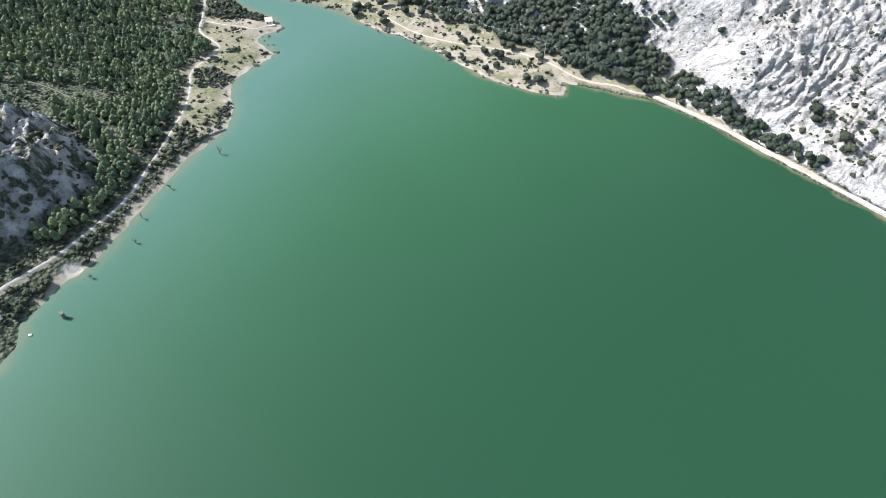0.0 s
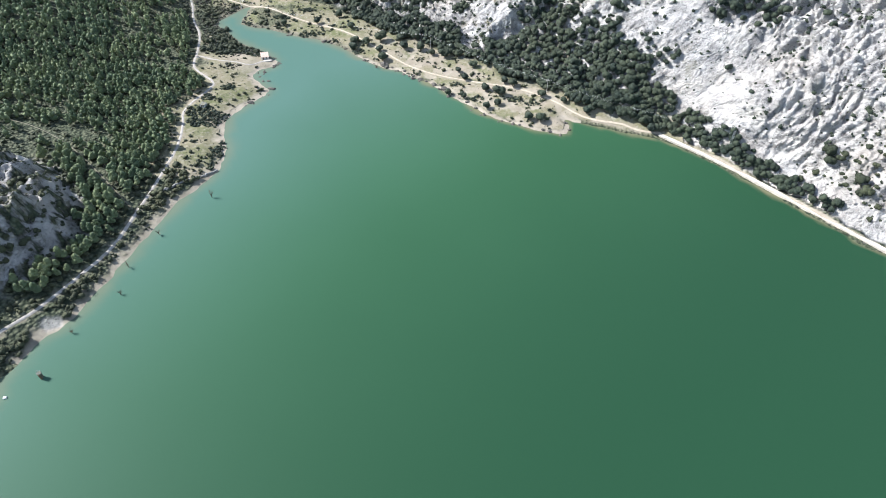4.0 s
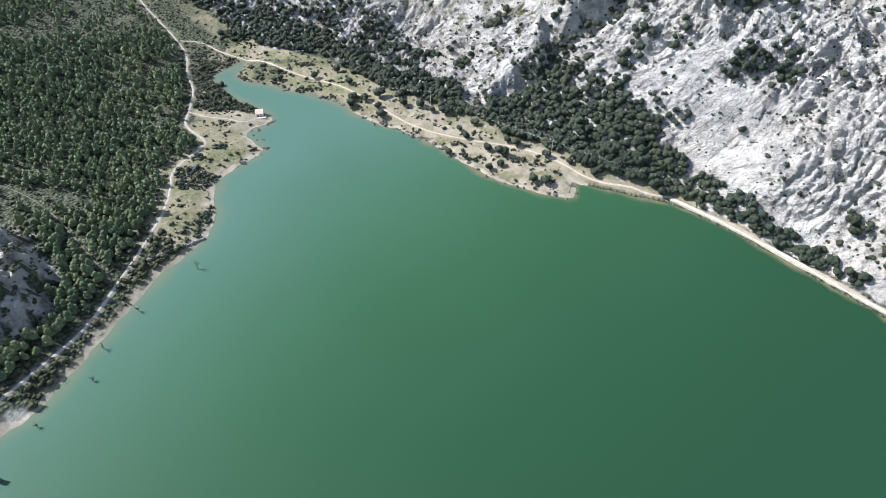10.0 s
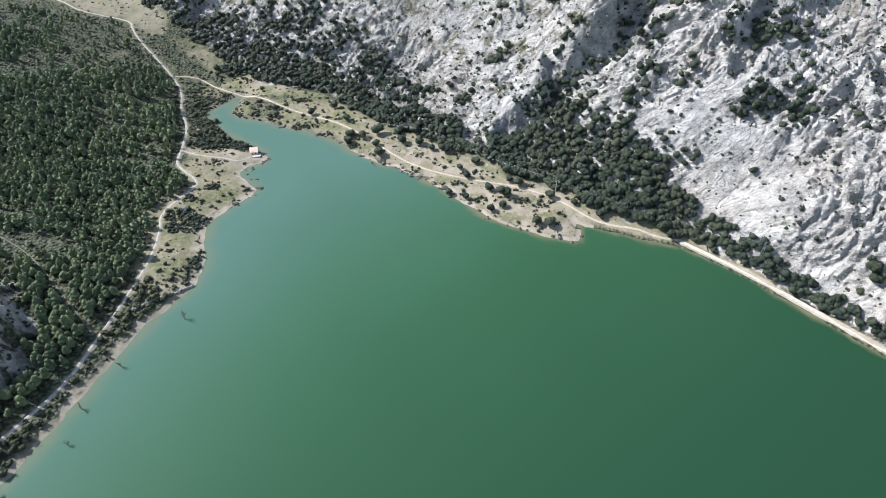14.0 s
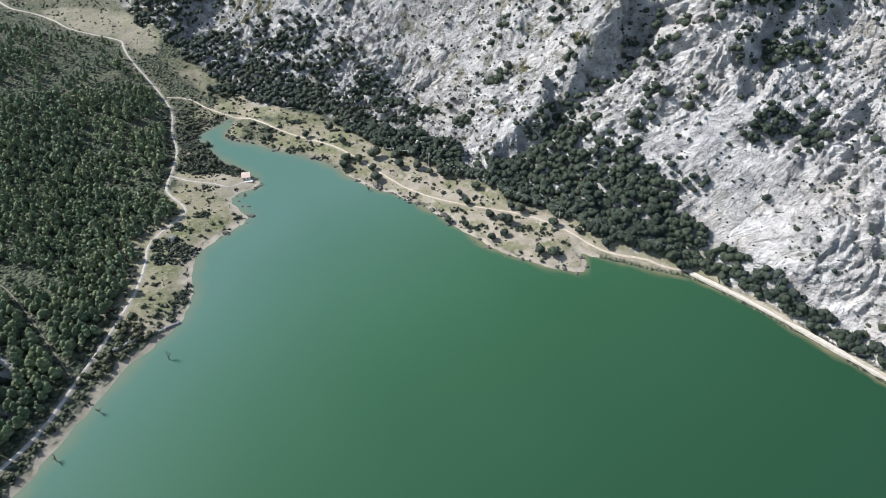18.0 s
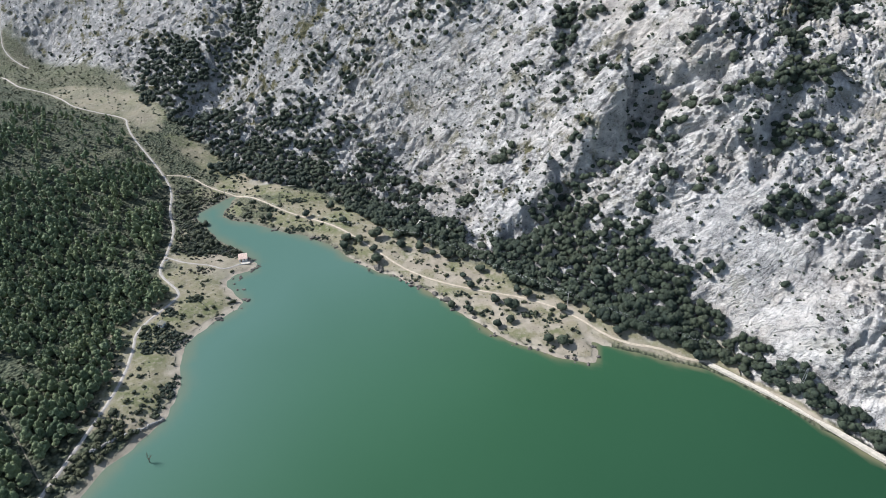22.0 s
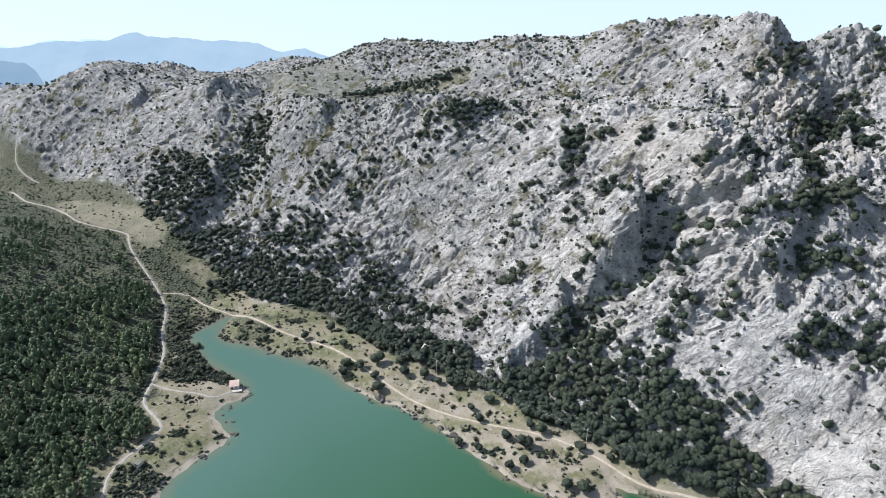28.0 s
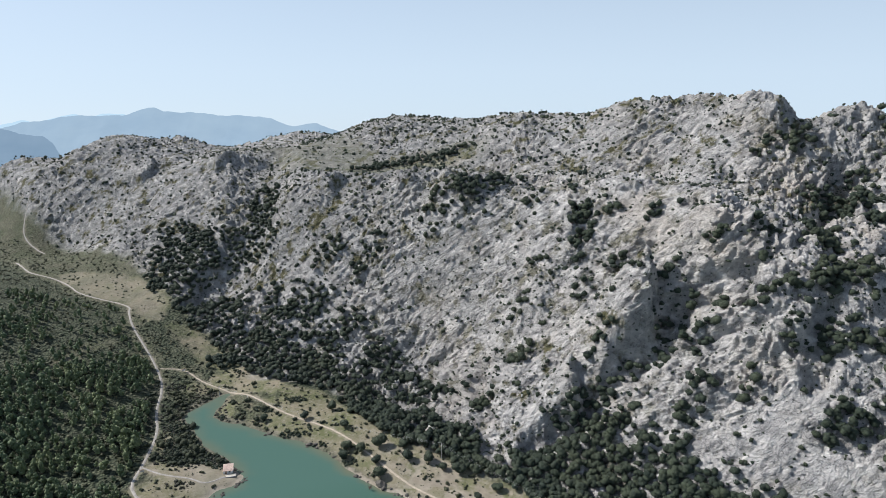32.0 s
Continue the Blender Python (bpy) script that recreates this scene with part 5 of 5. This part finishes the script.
wires((-160, 512), (-9, 438.5), 7.6, 9.1, 50)
wires((-9, 438.5), (66, 377.5), 9.1, 8.6, 38)
wires((66, 377.5), (159.5, 311), 8.6, 11.0, 38)
pylon = tagged(new("lattice_pylon"), "grey steel lattice pylon among trees above the embankment", "pylon")
H, A, B = 12.0, 0.75, 0.28
corner = [(-1, -1), (1, -1), (1, 1), (-1, 1)]
for cx, cy in corner:
    part("leg", tube(bmesh.new(), (cx * A, cy * A, -0.4), (cx * B, cy * B, H), 0.07, 0.05, 5), M_STEEL, pylon)
for k in range(8):
    z0, z1 = H * k / 8, H * (k + 1) / 8
    w0, w1 = A + (B - A) * k / 8, A + (B - A) * (k + 1) / 8
    for (ax, ay), (bx_, by_) in zip(corner, corner[1:] + corner[:1]):
        part("brace", tube(bmesh.new(), (ax * w0, ay * w0, z0), (bx_ * w1, by_ * w1, z1), 0.035, 0.035, 4), M_STEEL, pylon)
part("crossarm", box(bmesh.new(), 0, 0, H - 0.7, 3.0, 0.14, 0.16), M_STEEL, pylon)
for k in (-1, 0, 1):
    part("insulator", tube(bmesh.new(), (k * 1.3, 0, H - 1.25), (k * 1.3, 0, H - 0.7), 0.09, 0.06, 6), M_CERAMIC, pylon)
pylon.matrix_basis = pose(159.5, 311.0, ground_at(159.5, 311.0), 0, 0, 40)

# the old intake in the water, and a float beside it
intake = tagged(new("intake_tower"), "dark stubby intake tower standing in the water", "tower")
part("shaft", tube(bmesh.new(), (0, 0, -3), (0, 0, 2.6), 0.8, 0.75, 12), M_CONCRETE, intake)
part("cap", tube(bmesh.new(), (0, 0, 2.6), (0, 0, 2.9), 0.95, 0.9, 12), M_CONCRETE, intake)
for k in range(6):
    a = k * math.pi / 3
    part("railing_post", tube(bmesh.new(), (0.85 * math.cos(a), 0.85 * math.sin(a), 2.9), (0.85 * math.cos(a), 0.85 * math.sin(a), 3.8), 0.035, 0.035, 5), M_STEEL, intake)
    b = a + math.pi / 3
    part("rail", tube(bmesh.new(), (0.85 * math.cos(a), 0.85 * math.sin(a), 3.78), (0.85 * math.cos(b), 0.85 * math.sin(b), 3.78), 0.03, 0.03, 4), M_STEEL, intake)
part("ladder", box(bmesh.new(), 0, -1.08, -0.5, 0.45, 0.08, 3.3), M_RUST, intake)
intake.matrix_basis = pose(-159.6, 163.8, 0, 0, 0, 25)
buoy = tagged(new("float"), "white square float moored near the bank", "buoy")
part("deck", box(bmesh.new(), 0, 0, -0.15, 1.3, 1.1, 0.7, 0.12), M_PLASTER, buoy)
part("mast", tube(bmesh.new(), (0.2, 0, 0.5), (0.2, 0, 1.5), 0.08, 0.05, 6), M_STEEL, buoy)
part("tyre", tube(bmesh.new(), (-0.6, 0, -0.1), (-0.85, 0, -0.1), 0.35, 0.35, 10), M_DARK, buoy, "dark rubber fender")
buoy.matrix_basis = pose(-169.4, 154.3, 0, 0, 0, 15)
post = tagged(new("gauge_house"), "small white gauge house on the bank", "hut")
part("wall", walls(bmesh.new(), 2.2, 2.0, 2.0, 0.2, [(-0.4, 0.4, 0, 1.8)]), M_PLASTER, post)
part("roof", box(bmesh.new(), 0, 0, 2.0, 2.5, 2.3, 0.18, 0.03), M_CONCRETE, post)
part("door", box(bmesh.new(), 0, -0.92, 0, 0.8, 0.06, 1.8), M_RUST, post)
post.matrix_basis = pose(-184.0, 160.5, ground_at(-184.0, 160.5), 0, 0, -30)


# ---- dead trees that stand in the shallows ----
def dead_tree(x, y, tall, seed):
    r = np.random.default_rng(seed)
    top = tagged(new("dead_tree"), "bare dead tree standing in the shallow water", "dead tree", "drowned trees along the western shore")
    part("trunk", tube(bmesh.new(), (0, 0, -2.0), (0.2, 0.1, tall * 0.5), 0.2, 0.13, 7), M_DEADWOOD, top)
    for k in range(9):
        a, q = r.uniform(0, 6.28), r.uniform(0.45, 1.0)
        s = Vector((0.2 * q, 0.1 * q, tall * 0.5 * q))
        e = s + Vector((math.cos(a), math.sin(a), r.uniform(0.6, 1.5))) * tall * 0.33
        b = part("branch", tube(bmesh.new(), s, e, 0.09, 0.03, 5), M_DEADWOOD, top)
        for _ in range(3):
            m = s.lerp(e, r.uniform(0.4, 0.95))
            g = m + Vector(r.normal(0, 0.6, 3).tolist()) + Vector((0, 0, 0.5))
            part("twig", tube(bmesh.new(), m, g, 0.035, 0.012, 4), M_DEADWOOD, b)
    top.matrix_basis = pose(x, y, 0, 0, 0, seed * 40)


for k, (x, y, s) in enumerate([(-121.5, 276, 5.5), (-140, 247.5, 3.6), (-147, 225, 3.8), (-144.5, 208, 2.6), (-46, 416, 3.0), (-157, 186, 2.6)]):
    dead_tree(x, y, s, 300 + k)


# ---- stones ----
def stone_mesh(seed, flat=0.7):
    r = np.random.default_rng(seed)
    v = BALL_V * (1 + 0.16 * r.normal(0, 1, (len(BALL_V), 1)).clip(-1.5, 1.5)) * np.array([1.2, 0.9, flat])
    me = bpy.data.meshes.new("stone")
    me.from_pydata(v.tolist(), [], BALL_F.tolist())
    return me


STONES = [stone_mesh(400 + k) for k in range(5)]
DARK_STONES = [stone_mesh(420 + k) for k in range(4)]
M_WALL = plain("weathered_wall_stone", (0.30, 0.285, 0.26), 0.95, 0.35, 0.9)
for me in STONES:
    me.materials.append(M_WALL)
for me in DARK_STONES:
    me.materials.append(M_DARK)
wall_line = np.array([(-147, 279), (-143, 283), (-139, 287), (-132, 292.5), (-125, 299)], float)
seg = np.r_[0, np.cumsum(np.hypot(*np.diff(wall_line, axis=0).T))]
drywall = tagged(new("dry_stone_wall"), "tumbled dry-stone wall of pale limestone across the shore", "wall")
for k, s in enumerate(np.arange(0, seg[-1], 0.55)):
    for row in range(2):
        x = np.interp(s, seg, wall_line[:, 0]) + rng.normal(0, 0.18)
        y = np.interp(s, seg, wall_line[:, 1]) + rng.normal(0, 0.18)
        st = new("stone", STONES[(k + row) % 5])
        st.parent = drywall
        q = rng.uniform(0.32, 0.6)
        st.matrix_basis = Matrix.Translation((x, y, max(0.1, ground_at(x, y) + 0.15 + 0.5 * row + 0.3 * gnoise(np.array(s / 5.0), np.array(0.0), 7)))) @ Matrix.Rotation(rng.uniform(0, 6.28), 4, "Z") @ Matrix.Diagonal((q, q, q * 1.1, 1))
for k in range(110):
    # boulders along the eastern shore and the point
    s = rng.uniform(0, 1)
    line = SHORE_EAST[:16] if k % 3 else [(-132, 442), (-113, 422), (-124, 412), (-112, 383), (-124, 368)]
    line = np.array(line, float)
    d = np.r_[0, np.cumsum(np.hypot(*np.diff(line, axis=0).T))]
    x, y = np.interp(s * d[-1], d, line[:, 0]) + rng.normal(0, 1.3), np.interp(s * d[-1], d, line[:, 1]) + rng.normal(0, 1.3)
    b = new("boulder", DARK_STONES[k % 4])
    q = rng.gamma(4, 0.2)
    b.matrix_basis = Matrix.Translation((x, y, max(ground_at(x, y), -0.15) + 0.1 * q)) @ Matrix.Rotation(rng.uniform(0, 6.28), 4, "Z") @ Matrix.Diagonal((q, q, q, 1))
    tagged(b, "dark weathered boulder at the waterline", "boulder", "boulders along the shore")


def board(x, y, turn, width, tall, material, label):
    """A small panel on two posts."""
    top = tagged(new("notice_board"), label, "sign")
    top.matrix_basis = pose(x, y, ground_at(x, y) - 0.05, 0, 0, turn)
    for side in (-1, 1):
        part("post", box(bmesh.new(), side * width * 0.42, 0, -0.2, 0.12, 0.12, tall + 0.2, 0.015), M_WOOD, top)
    part("panel", box(bmesh.new(), 0, -0.1, tall * 0.45, width, 0.06, tall * 0.5, 0.01), material, top)
    bm = bmesh.new()
    box(bm, 0, 0, tall, width * 1.2, 0.7, 0.08, 0.02)
    part("roof", bm, M_WOOD, top)
    return top


board(-168.5, 422, 25, 1.9, 2.0, M_PLASTER, "white notice board on wooden posts at the track junction")
board(-195, 538.5, 40, 2.4, 2.2, M_PLASTER, "pale notice board with a small roof beside the path")
